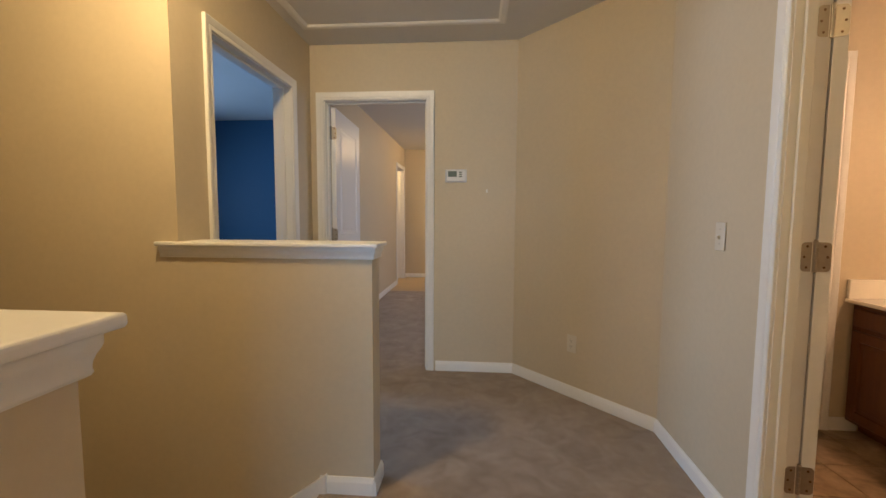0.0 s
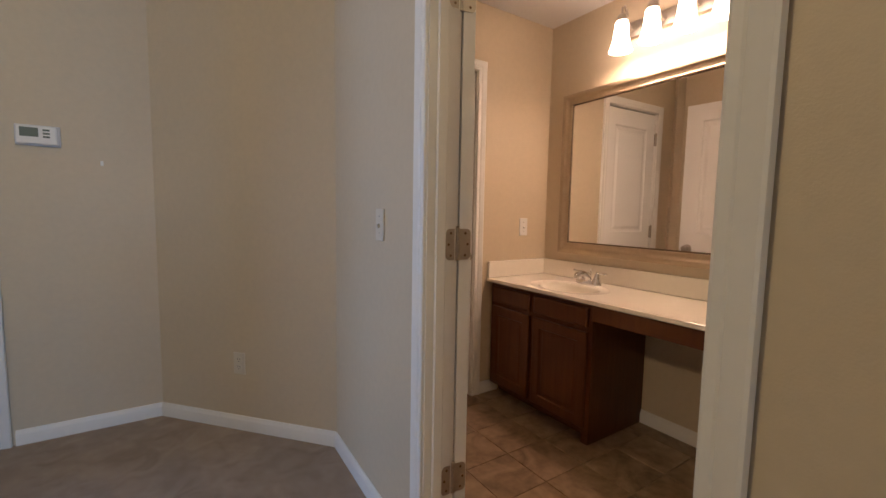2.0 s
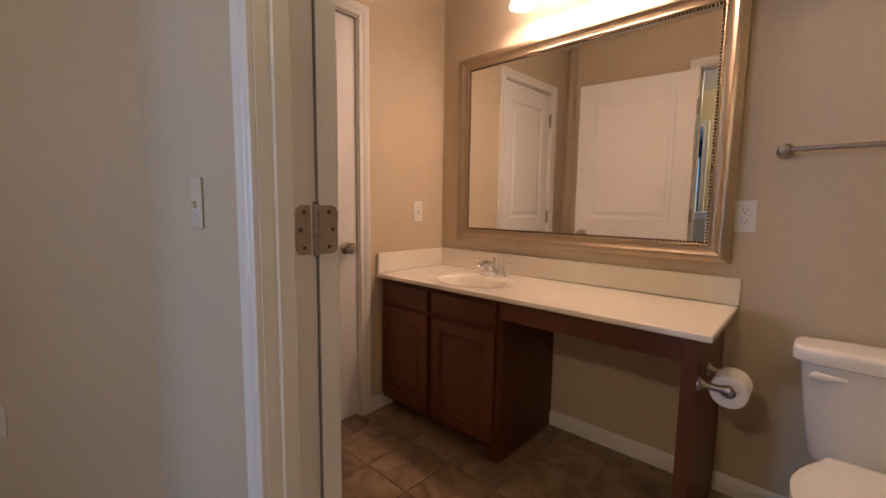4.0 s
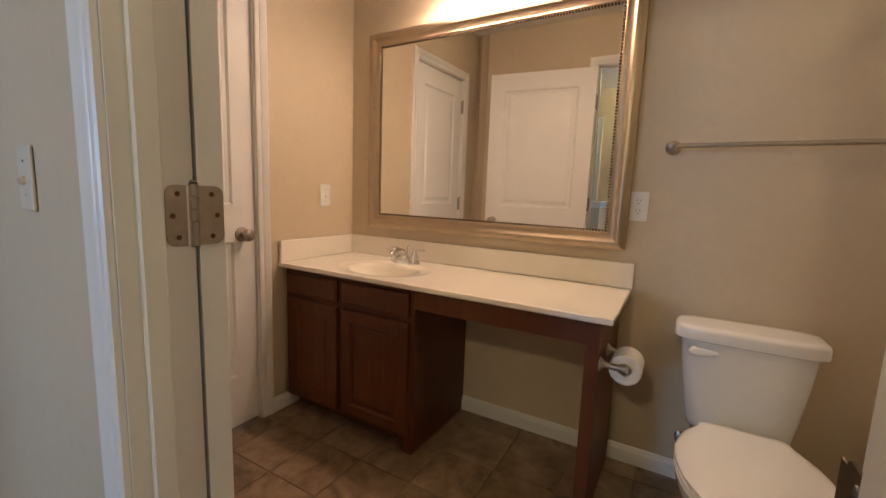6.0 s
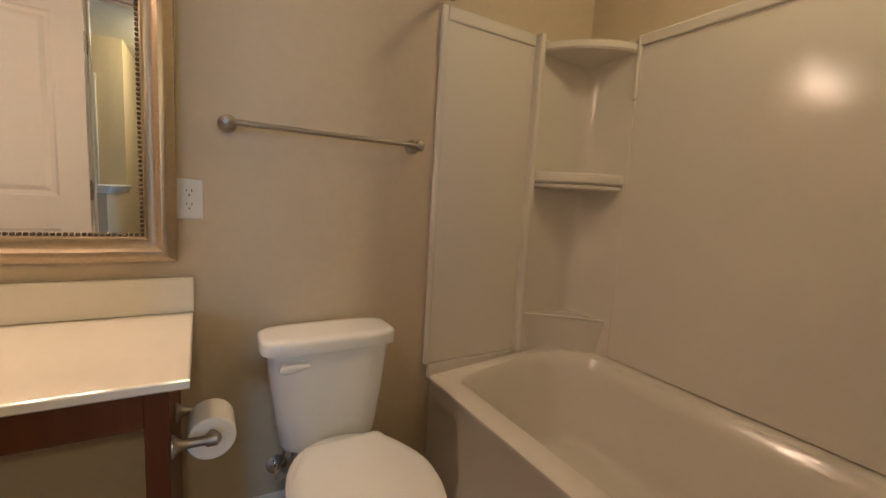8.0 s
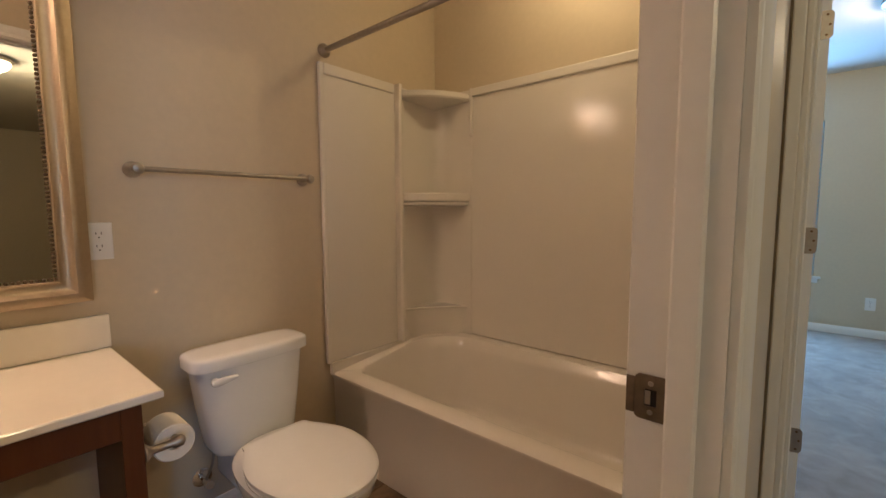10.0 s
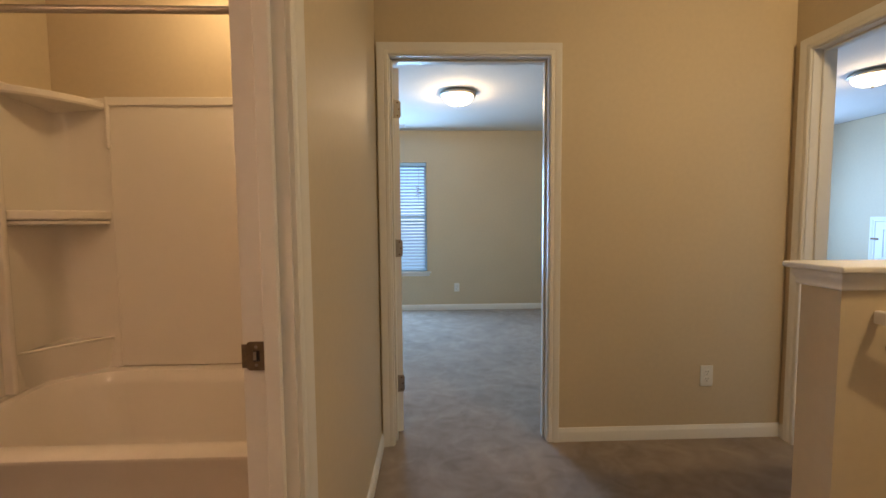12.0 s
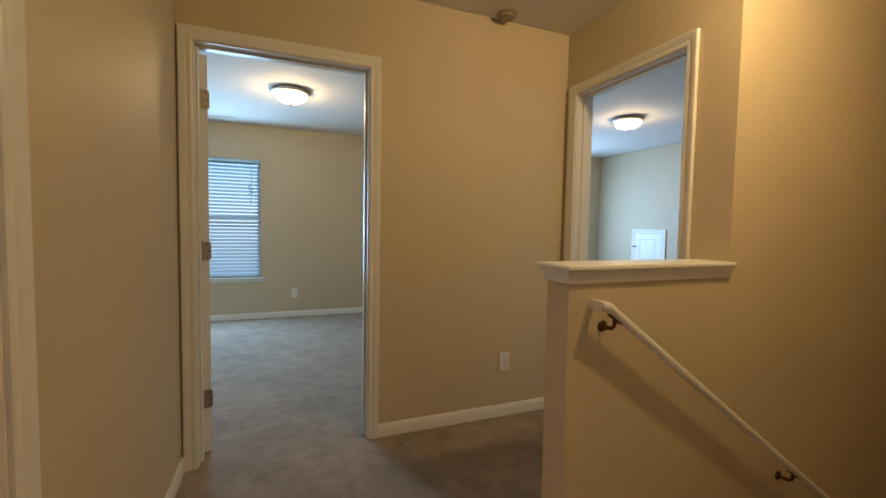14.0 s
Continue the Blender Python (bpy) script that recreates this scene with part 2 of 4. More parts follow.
def face_frame(x, y, angle):
    """Local frame on a wall: u along the wall, v out of it into the room; angle: of v, in degrees from +x. u runs to the right as seen from the room."""
    a = radians(angle)
    v = Vector((math.cos(a), math.sin(a), 0))
    u = Vector((0, 0, 1)).cross(v)
    m = Matrix.Identity(4)
    m.col[0], m.col[1], m.col[2], m.col[3] = (*u, 0), (*v, 0), (0, 0, 1, 0), (x, y, 0, 1)
    return m


def wall(name, m, u0, u1, z0, z1, holes=(), material=None, thick=TH):
    """A wall behind the face plane v = 0, with real openings."""
    bm = bmesh.new()
    u = u0
    for a, b, c, d in sorted(holes):
        box(bm, u, -thick, z0, a, 0, z1)
        if c > z0:
            box(bm, a, -thick, z0, b, 0, c)
        box(bm, a, -thick, d, b, 0, z1)
        u = b
    box(bm, u, -thick, z0, u1, 0, z1)
    bm.transform(m)
    return part(name, bm, material or PAINT, kind="structure")


BASE_PROFILE = ((0, 0), (0.013, 0), (0.013, 0.052), (0.011, 0.057), (0.009, 0.060), (0.007, 0.068), (0.004, 0.073), (0, 0.074))


def baseboard(m, u0, u1):
    bm = bmesh.new()
    loft(bm, [[Vector((u, d + 0.0005, z)) for d, z in BASE_PROFILE] for u in (u0, u1)])
    bm.transform(m)
    part("baseboard", bm, TRIM, kind="structure", smooth=30)


CASING = ((0.0, 0.0), (0.0, 0.009), (0.005, 0.012), (0.018, 0.012), (0.022, 0.010), (0.026, 0.013), (0.040, 0.016), (0.052, 0.018), (0.057, 0.016), (0.057, 0.0))


def door_frame(m, u0, u1, top, thick=TH, both=True, hinge_side=0, name="door_frame", legs=True):
    """Jamb, stops and mitred casing in an opening from u0 to u1 (clear). The door lies at the far (-v) face."""
    t = thing(name, m, "white painted door jamb with moulded casing", "door frame", kind="structure")
    j = 0.018
    bm = bmesh.new()
    box(bm, u0 - j, -thick - 0.001, 0, u0, 0.001, top + j)
    box(bm, u1, -thick - 0.001, 0, u1 + j, 0.001, top + j)
    box(bm, u0, -thick - 0.001, top, u1, 0.001, top + j)
    part("jamb", bm, TRIM, t)
    bm = bmesh.new()
    s0, s1 = -thick + 0.038, -thick + 0.072
    box(bm, u0, s0, 0, u0 + 0.011, s1, top, 0.003)
    box(bm, u1 - 0.011, s0, 0, u1, s1, top, 0.003)
    box(bm, u0 + 0.011, s0, top - 0.011, u1 - 0.011, s1, top, 0.003)
    part("door_stop", bm, TRIM, t)
    for side in ((0, 1) if both else (0,)):
        bm = bmesh.new()
        rows = []
        for o, h in CASING:
            o += 0.005
            v = (0.0015 + h) if side == 0 else (-thick - 0.0015 - h)
            rows.append([Vector(p) for p in ((u0 - o, v, 0), (u0 - o, v, top + o), (u1 + o, v, top + o), (u1 + o, v, 0))])
        loft(bm, rows, closed=False, cap0=False, cap1=False)
        part("casing", bm, TRIM, t, smooth=25)
    return t


def door_leaf(w, h, material=DOORP, t=0.035, name="door", m=None, label="", knob_z=0.9, flip=False, hinges=(0.2, 1.03, 1.85), knob=True, parent_kind=""):
    """A moulded two-panel door. Hinge line at the local origin, leaf along +x, thickness towards +y (or -y if flipped)."""
    d = thing(name, m, label or "white moulded two-panel door with a satin nickel knob", "door")
    y0, y1 = (-t, 0) if flip else (0, t)
    bm = bmesh.new()
    mg = 0.115 if w > 0.7 else 0.10
    panels = ((0.245, 0.86), (1.02, h - 0.125))
    z0 = 0.012

    def ring(x0, a, x1, b, y):
        return [Vector(p) for p in ((x0, y, a), (x1, y, a), (x1, y, b), (x0, y, b))]
    for y, s in ((y0, 1), (y1, -1)):
        xs, zs = (0.0, mg, w - mg, w), (z0, panels[0][0], panels[0][1], panels[1][0], panels[1][1], h)
        for i in range(3):
            for k in range(5):
                if i == 1 and k in (1, 3):
                    continue
                bm.faces.new([bm.verts.new(p) for p in ring(xs[i], zs[k], xs[i + 1], zs[k + 1], y)])
        for a, b in panels:
            steps = ((0, 0), (0.010, 0.007), (0.026, 0.0085), (0.048, 0.002))
            loft(bm, [ring(mg + o, a + o, w - mg - o, b - o, y + s * dd) for o, dd in steps], cap0=False)
    for a, b in (((0, z0), (0, h)), ((w, z0), (w, h)), ((0, h), (w, h)), ((0, z0), (w, z0))):
        bm.faces.new([bm.verts.new(p) for p in ((a[0], y0, a[1]), (b[0], y0, b[1]), (b[0], y1, b[1]), (a[0], y1, a[1]))])
    bmesh.ops.remove_doubles(bm, verts=bm.verts, dist=0.0005)
    part("slab", bm, material, d)
    if knob:
        for s, y in ((-1, y0), (1, y1)):
            km = Matrix.Translation((w - 0.062, y, knob_z)) @ Matrix.Rotation(radians(-90 * s), 4, "X")
            bm = bmesh.new()
            lathe(bm, ((0.032, 0), (0.032, 0.004), (0.026, 0.008), (0.012, 0.010), (0.011, 0.028), (0.020, 0.034), (0.027, 0.044), (0.027, 0.054), (0.020, 0.062), (0.008, 0.065)), 24, km)
            part("knob", bm, NICKEL, d, "round satin nickel knob", smooth=50)
        part("latch_plate", bbox(w - 0.001, (y0 + y1) / 2 - 0.012, knob_z - 0.028, w + 0.0015, (y0 + y1) / 2 + 0.012, knob_z + 0.028), NICKEL, d)
    return d


def hinge(d, z, y, leaf_dirs, r=0.007):
    """A butt hinge as a part of a door; leaf_dirs: two local directions of its open leaves."""
    h = new("hinge")
    h.parent = d
    h.location = (0, y, z)
    bm = bmesh.new()
    for i in range(5):
        lathe(bm, ((r * 0.8, -0.050 + i * 0.0202), (r, -0.049 + i * 0.0202), (r, -0.0308 + i * 0.0202), (r * 0.8, -0.0298 + i * 0.0202)), 14)
    lathe(bm, ((r * 0.5, 0.051), (r * 0.9, 0.053), (r * 0.6, 0.056)), 12)
    part("barrel", bm, NICKEL, h, smooth=40)
    for ang, nrm in leaf_dirs:
        bm = bmesh.new()
        pts = []
        wd, hh, rc = 0.044, 0.0475, 0.014
        pts.append((0.004, -hh))
        for k in range(6):
            a = radians(-90 + 18 * k)
            pts.append((wd - rc + rc * math.cos(a), -hh + rc + rc * math.sin(a)))
        for k in range(6):
            a = radians(18 * k)
            pts.append((wd - rc + rc * math.cos(a), hh - rc + rc * math.sin(a)))
        pts.append((0.004, hh))
        rm = Matrix.Rotation(radians(ang), 4, "Z")
        loft(bm, [[rm @ Vector((px, yy, pz)) for px, pz in pts] for yy in (0.0, 0.0022 * nrm)])
        part("leaf", bm, NICKEL, h)
        for px, pz in ((0.026, -0.034), (0.034, 0.0), (0.026, 0.034)):
            part("screw", lathe(bmesh.new(), ((0.0042, 0), (0.0034, 0.0012), (0.001, 0.0007)), 10, rm @ Matrix.Translation((px, 0.0022 * nrm, pz)) @ Matrix.Rotation(radians(-90 * nrm), 4, "X")), BRONZE, h)

# ---------------- large structure ----------------


def T(x, y, z=0.0):
    return Matrix.Translation((x, y, z))




def wall_x(name, x, side, y0, y1, z0=0.0, z1=CH, holes=(), material=None, thick=TH):
    """A wall whose face is the plane x, seen from side (+1: from greater x)."""
    m = Matrix.Identity(4)
    m.col[0], m.col[1] = (0, 1, 0, 0), (side, 0, 0, 0)
    m.translation = (x, 0, 0)
    wall(name, m, y0, y1, z0, z1, holes, material, thick)
    return m


def wall_y(name, y, side, x0, x1, z0=0.0, z1=CH, holes=(), material=None, thick=TH):
    m = Matrix.Identity(4)
    m.col[0], m.col[1] = (1, 0, 0, 0), (0, side, 0, 0)
    m.translation = (0, y, 0)
    wall(name, m, x0, x1, z0, z1, holes, material, thick)
    return m


DT = 2.03
J = 0.018
ST0, ST1 = 3.095, 4.335          # faces of the stairwell's side walls
SX = 2.11                     # nosing of the top riser
LOW = -2.66
ND = (1.625, 2.388)            # openings: north, south, west south, west north, bathroom
SD = (2.808, 3.624)
WSD = (2.105, 2.852)
WND = (4.605, 5.445)
BD = (3.332, 4.112)


def hole(o, top=DT):
    return (o[0] - J, o[1] + J, 0.0, top + J)


MN = wall_y("wall_north", N0, -1, 1.405, 3.06, holes=(hole(ND),))
MS = wall_y("wall_south", S0, 1, W0, XM + TH, holes=(hole(SD),))
MW = wall_x("wall_west", W0, 1, -1.8, ST0 - TH, holes=(hole(WSD),))
wall_x("wall_west_north", W0, 1, ST1 + TH, N0, holes=(hole(WND),))
ESLOPE, EX0 = 0.0235, 3.648          # the east wall stands a little out of square
ET = 0.096


def east(y):
    return EX0 + ESLOPE * y


ME = Matrix.Identity(4)
ME.col[0], ME.col[1] = (ESLOPE, 1, 0, 0), (-1, ESLOPE, 0, 0)
ME.translation = (EX0, 0, 0)
MB = Matrix.Identity(4)
MB.col[0], MB.col[1] = (ESLOPE, 1, 0, 0), (1, -ESLOPE, 0, 0)
MB.translation = (EX0 + ET, 0, 0)
# door stretch of the same wall, and its straight south end
FX = 3.700


def slant(xa, ya, xb, yb):
    s = (xb - xa) / (yb - ya)
    m = Matrix.Identity(4)
    m.col[0], m.col[1] = (s, 1, 0, 0), (-1, s, 0, 0)
    m.translation = (xa - s * ya, 0, 0)
    return m


MF = slant(FX, BD[0] - J, east(BD[1] + J), BD[1] + J)
MES = slant(3.695, S0, FX, BD[0] - J)


def flat_ends(m):
    """The same face, with wall ends cut square to y so that neighbouring stretches meet."""
    out = m.copy()
    out.col[1] = (-1, 0, 0, 0)
    return out


wall("wall_east", flat_ends(ME), BD[1] + J, 4.976, 0, CH, thick=ET)
wall("wall_east_south", flat_ends(MES), S0, BD[0] - J, 0, CH, thick=ET)
wall("wall_over_bath_door", flat_ends(MF), BD[0] - J, BD[1] + J, DT + J, CH, thick=ET)
# stairwell
wall_y("wall_stair_south", ST0, 1, -2.3, W0, LOW, CH)
wall_y("wall_stair_north", ST1, -1, -2.3, W0, LOW, CH)
wall_x("wall_stair_end", -2.3, 1, ST0 - TH, ST1 + TH, LOW, CH)
# angled wall
DA, DB = Vector((3.05, N0, 0)), Vector((east(4.976), 4.976, 0))
dv = (DB - DA)
DL = dv.length
du = dv.normalized()
MD = Matrix.Identity(4)
MD.col[0] = (*du, 0)
MD.col[1] = (du.y, -du.x, 0, 0)
MD.translation = DA
wall("wall_angled", MD, 0, DL + 0.02, 0, CH)
# half walls with moulded caps
CAPZ = 1.068
CAP_PROFILE = ((0.001, 1.001), (0.008, 1.002), (0.010, 1.006), (0.009, 1.011), (0.0095, 1.017), (0.012, 1.025), (0.0155, 1.032), (0.017, 1.037), (0.017, 1.050))


def half_wall(x1, y0, y1, name, cy0, cy1, cx1, run=0.0):
    part(name, bbox(W0, y0, LOW, x1, y1, 1.040), PAINT, kind="structure")
    cap = thing("half_wall_cap", Matrix(), "white painted wooden cap with moulding on a half wall", "trim", kind="structure")
    part("cap_board", bbox(W0 + 0.001, cy0, CAPZ - 0.018, cx1, cy1, CAPZ, 0.006, 3), TRIM, cap)
    bm = bmesh.new()
    rows = [[Vector(p) for p in ((W0 + 0.001, y0 - o, z), (x1 + o, y0 - o, z), (x1 + o, y1 + o, z), (W0 + 0.001, y1 + o, z))]
            for o, z in CAP_PROFILE]
    loft(bm, rows)
    part("moulding", bm, TRIM, cap, smooth=25)
    if run:
        part("cap_return", bbox(W0 - run, cy0, CAPZ - 0.018, W0 + 0.0005, y0 - 0.0005, CAPZ, 0.006, 3), TRIM, cap)
        bm = bmesh.new()
        prof = list(CAP_PROFILE) + [(0.0005, CAPZ - 0.018)]
        loft(bm, [[Vector((x, y0 - o, z)) for o, z in prof] for x in (W0 - run + 0.008, W0 + 0.0008)])
        part("moulding_return", bm, TRIM, cap)


half_wall(2.342, ST1, ST1 + 0.12, "half_wall_north", ST1 - 0.034, ST1 + 0.154, 2.372, 0.085)
half_wall(2.332, ST0 - 0.12, ST0, "half_wall_south", ST0 - 0.154, ST0 + 0.034, 2.366)

# bathroom
wall_y("wall_bath_closet", YC, -1, 3.70, XM + TH, holes=((4.037, 4.683, 0, 1.985 + J),))
wall_x("wall_bath_mirror", XM, -1, S0, YC)
# suite beyond the north door, blue room, west room, south room
wall_x("wall_suite_west", 1.405, 1, N0 + TH, 10.6, holes=((9.76, 10.46, 0, DT + J),))
wall_y("wall_suite_north", 10.6, -1, 0.0, 5.0)
wall_x("wall_suite_east", 4.6, -1, N0 + TH, 10.6, holes=((7.2, 8.8, 0.7, 2.05),))
wall_x("wall_suite_closet", 0.0, 1, 9.3, 10.6)
wall_y("wall_suite_closet_south", 9.5, 1, 0.0, 1.29)
wall_y("wall_blue_north", 8.08, -1, -2.4, 1.29, material=BLUEP)
wall_x("wall_blue_west", -2.3, 1, ST1 + TH, 8.0, holes=((5.5, 6.9, 0.7, 2.1),), material=BLUEP)
wall_x("wall_blue_east", 1.285, -1, N0 + TH, 8.0, material=BLUEP, thick=0.004)
wall_y("wall_blue_south", ST1 + TH + 0.005, 1, -2.3, 1.405, material=BLUEP, thick=0.004)
wall_x("wall_west_room_end", -2.0, 1, -1.7, ST0 - TH)
wall_y("wall_west_room_south", -1.55, 1, -2.1, 1.405, holes=((-1.25, 0.05, 0.65, 2.05),))
SWIN = (3.465, 4.365, 0.525, 1.98)
MSW = wall_y("wall_south_room_end", -1.4, 1, W0, 5.0, holes=((SWIN[0], SWIN[1], SWIN[2], SWIN[3]),))
wall_x("wall_south_room_east", 5.0, -1, -1.4, S0 - TH)

# ceilings
SC = 2.392
bm = bmesh.new()
box(bm, 1.405, S0 - TH, CH, E0 + TH, N0, CH + 0.1)
box(bm, -2.4, ST0 - TH, CH, 1.405, ST1 + TH, CH + 0.1)
part("ceiling_landing", bm, CEIL, kind="structure")
part("ceiling_bathroom", bbox(BX - 0.08, S0, BC, XM, YC, BC + 0.07), CEIL, kind="structure")
part("ceiling_south_room", bbox(1.5, -1.5, SC, 5.1, S0 - TH, CH + 0.1), CEIL, kind="structure")
part("ceiling_west_room", bbox(-2.1, -1.8, CH + 0.004, 1.5, ST0 - TH, CH + 0.1), CEIL, kind="structure")
part("ceiling_blue_room", bbox(-2.4, ST1 + TH, CH + 0.002, 1.405, 8.1, CH + 0.1), CEIL, kind="structure")
part("ceiling_suite", bbox(0.0, N0 + 0.02, CH + 0.004, 4.7, 10.7, CH + 0.1), CEIL, kind="structure")

# floors
bm = bmesh.new()
ys = S0 - 0.06
pts = ((1.405, ys), (E0 + 0.02, ys), (E0 + 0.05, N0 + 0.06), (1.405, N0 + 0.06), (1.405, ST1 + 0.03), (SX + 0.001, ST1 + 0.03), (SX + 0.001, ST0 - 0.03), (1.405, ST0 - 0.03))
loft(bm, [[Vector((x, y, z)) for x, y in pts] for z in (-0.25, 0.0)])
part("carpet_landing", bm, CARPET, kind="structure")
part("carpet_south_room", bbox(1.5, -1.5, -0.2, 5.1, S0 - 0.06, -0.0), CARPET, kind="structure")
part("carpet_west_room", bbox(-2.1, -1.8, -0.2, 1.405, ST0 - TH, -0.001), CARPET, kind="structure")
part("carpet_blue_room", bbox(-2.4, ST1 + TH, -0.2, 1.405, 8.1, -0.001), CARPET, kind="structure")
part("carpet_suite", bbox(1.29, N0 + 0.06, -0.2, 4.7, 9.1, -0.001), CARPET, kind="structure")
part("vinyl_suite", bbox(-0.1, 9.1, -0.2, 4.7, 10.7, -0.006), mat("tan_vinyl", (0.50, 0.38, 0.24), 0.4, grain=0.1, scale=4), kind="structure")
part("floor_bathroom", bbox(E0 + 0.02, S0 - 0.02, -0.2, XM + 0.05, YC + 0.6, -0.004), GROUT, kind="structure")
part("metal_carpet_bar", bbox(E0 + 0.035, BD[0], -0.002, E0 + 0.065, BD[1], 0.004, 0.002), TRIM, kind="structure")
part("floor_lower_hall", bbox(-2.4, ST0 - TH, LOW - 0.1, 1.5, ST1 + TH, LOW), CARPET, kind="structure")

# baseboards
CW = 0.064
baseboard(MN, 2.40 + CW, 3.056)
baseboard(MD, 0.0, DL - 0.004)
baseboard(ME, BD[1] + CW, 4.972)
baseboard(MES, S0 + 0.013, BD[0] - CW)
baseboard(MS, W0, SD[0] - CW)
baseboard(MW, S0 + 0.013, WSD[0] - CW + 0.001)
baseboard(MSW, 1.55, 5.0)


def plane(x=None, y=None, side=1):
    m = Matrix.Identity(4)
    if x is not None:
        m.col[0], m.col[1] = (0, 1, 0, 0), (side, 0, 0, 0)
        m.translation = (x, 0, 0)
    else:
        m.col[0], m.col[1] = (1, 0, 0, 0), (0, side, 0, 0)
        m.translation = (0, y, 0)
    return m


baseboard(plane(x=5.0, side=-1), -1.386, S0 - TH)
baseboard(plane(x=-2.0), -1.7, 2.88)
baseboard(plane(x=1.405), N0 + TH, 9.69)
baseboard(plane(y=10.6, side=-1), 1.2, 4.6)
baseboard(plane(x=XM, side=-1), 2.795, YC - 0.013)
baseboard(plane(y=YC, side=-1), 4.73, 4.88)
baseboard(MB, BD[1] + CW, YC)
# base round the ends of the half walls
for x1, y0, y1 in ((2.342, ST1, ST1 + 0.12), (2.332, ST0 - 0.12, ST0)):
    baseboard(plane(x=x1), y0 - 0.012, y1 + 0.012)
baseboard(plane(y=ST1, side=-1), SX, 2.342)
baseboard(plane(y=ST0), SX - 0.02, 2.327)
baseboard(plane(y=ST1 + 0.12), W0, 2.342)
baseboard(plane(y=ST0 - 0.12, side=-1), W0, 2.327)

# door frames and doors
door_frame(MN, ND[0], ND[1], DT)
door_frame(MS, SD[0], SD[1], DT)
door_frame(MW, WSD[0], WSD[1], DT)
door_frame(MW, WND[0], WND[1], DT)
door_frame(MF, BD[0], BD[1], DT, thick=ET)
door_frame(plane(y=YC, side=-1), 4.055, 4.665, 1.985, both=False)
door_frame(plane(x=1.405), 9.778, 10.442, DT)


def hang(m, w, rot, jamb_angle, zs, label, thick=0.040, gap=0.0):
    """A door leaf with three hinges: rot turns the leaf, jamb_angle is the way from the pin along the jamb."""
    d = door_leaf(w, 2.015, m=m @ pose(0, 0, 0, 0, 0, rot), flip=True, label=label, t=thick)
    for ob in d.children:
        ob.location.y -= gap
    for z in zs:
        hinge(d, z, 0.0, ((jamb_angle - rot, 1), (-90, -1)))
    return d


hang(T(east(BD[1]) + ET + 0.010, BD[1] - 0.003), BD[1] - BD[0] - 0.006, 82, 180, (0.300, 1.054, 1.785), "white moulded two-panel bathroom door standing wide open", gap=0.006)
hang(T(ND[0] + 0.003, N0 + TH + 0.004), ND[1] - ND[0] - 0.006, 92, -90, (0.22, 1.03, 1.82), "white moulded two-panel door open against the bedroom wall", 0.036)
hang(T(SD[1] - 0.003, S0 - TH - 0.004), SD[1] - SD[0] - 0.006, -76, 90, (0.29, 1.05, 1.80), "white moulded two-panel bedroom door standing open", 0.036)
closet = door_leaf(0.604, 1.978, m=pose(4.058, YC + 0.012, 0, 0, 0, 0), label="narrow white two-panel linen closet door, closed", knob_z=0.89)
for z in (0.22, 1.02, 1.78):
    hinge(closet, z, -0.016, ((90, 1), (90, -1)))
door_leaf(0.655, 2.015, m=pose(1.29 - 0.004, 9.782, 0, 0, 0, 165), label="white two-panel door beside the suite's far end, open", knob=False)

# ---------------- stairs ----------------
stairs = thing("staircase", Matrix(), "carpeted staircase going down between two painted walls", "stairs", kind="structure")
RISE, GO = 0.19, 0.262
for i in range(1, 14):
    x1 = SX - (i - 1) * GO
    part("step", bbox(x1 - GO - 0.02, ST0 + 0.001, -i * RISE - 0.19, x1, ST1 - 0.001, -i * RISE, 0.012, 2), CARPET, stairs)
for y0, y1 in ((ST1 - 0.018, ST1 - 0.0005), (ST0 + 0.0005, ST0 + 0.018)):
    bm = bmesh.new()
    k = RISE / GO
    pts = ((SX + 0.03, 0.085), (SX - 13 * GO, 0.085 - 13.12 * RISE), (SX - 13 * GO, -0.22 - 13 * RISE), (SX + 0.03, -0.12))
    loft(bm, [[Vector((x, y, z)) for x, z in pts] for y in (y0, y1)])
    part("skirt_board", bm, TRIM, stairs)
rail = thing("handrail", pose(2.24, ST0 + 0.060, 0.929), "white painted wooden handrail on bronze wall brackets", "handrail")
sl = 0.725
prof = [(0.0160 * math.cos(a) * (1.0 if math.sin(a) > -0.4 else 0.8), 0.0170 * math.sin(a)) for a in [2 * math.pi * k / 16 for k in range(16)]]
bm = bmesh.new()
ends = [(0.0, 0.0), (-0.026, -0.001), (-0.037, -0.006), (-0.052, -0.019)] + [(-0.052 - d, -0.019 - d * sl) for d in (1.0, 2.0, 3.0)]
rings = []
for i, (x, z) in enumerate(ends):
    a, b = ends[max(i - 1, 0)], ends[min(i + 1, len(ends) - 1)]
    d = Vector((b[0] - a[0], 0, b[1] - a[1])).normalized()
    nrm = Vector((-d.z, 0, d.x)) * -1
    rings.append([Vector((x, 0, z)) + Vector((0, 1, 0)) * p + nrm * q for p, q in prof])
loft(bm, rings)
part("rail", bm, TRIM, rail, smooth=60)
bm = bmesh.new()
box(bm, -0.018, -0.0595, -0.018, 0.002, 0.0, 0.018, 0.004, 2)
part("return", bm, TRIM, rail)
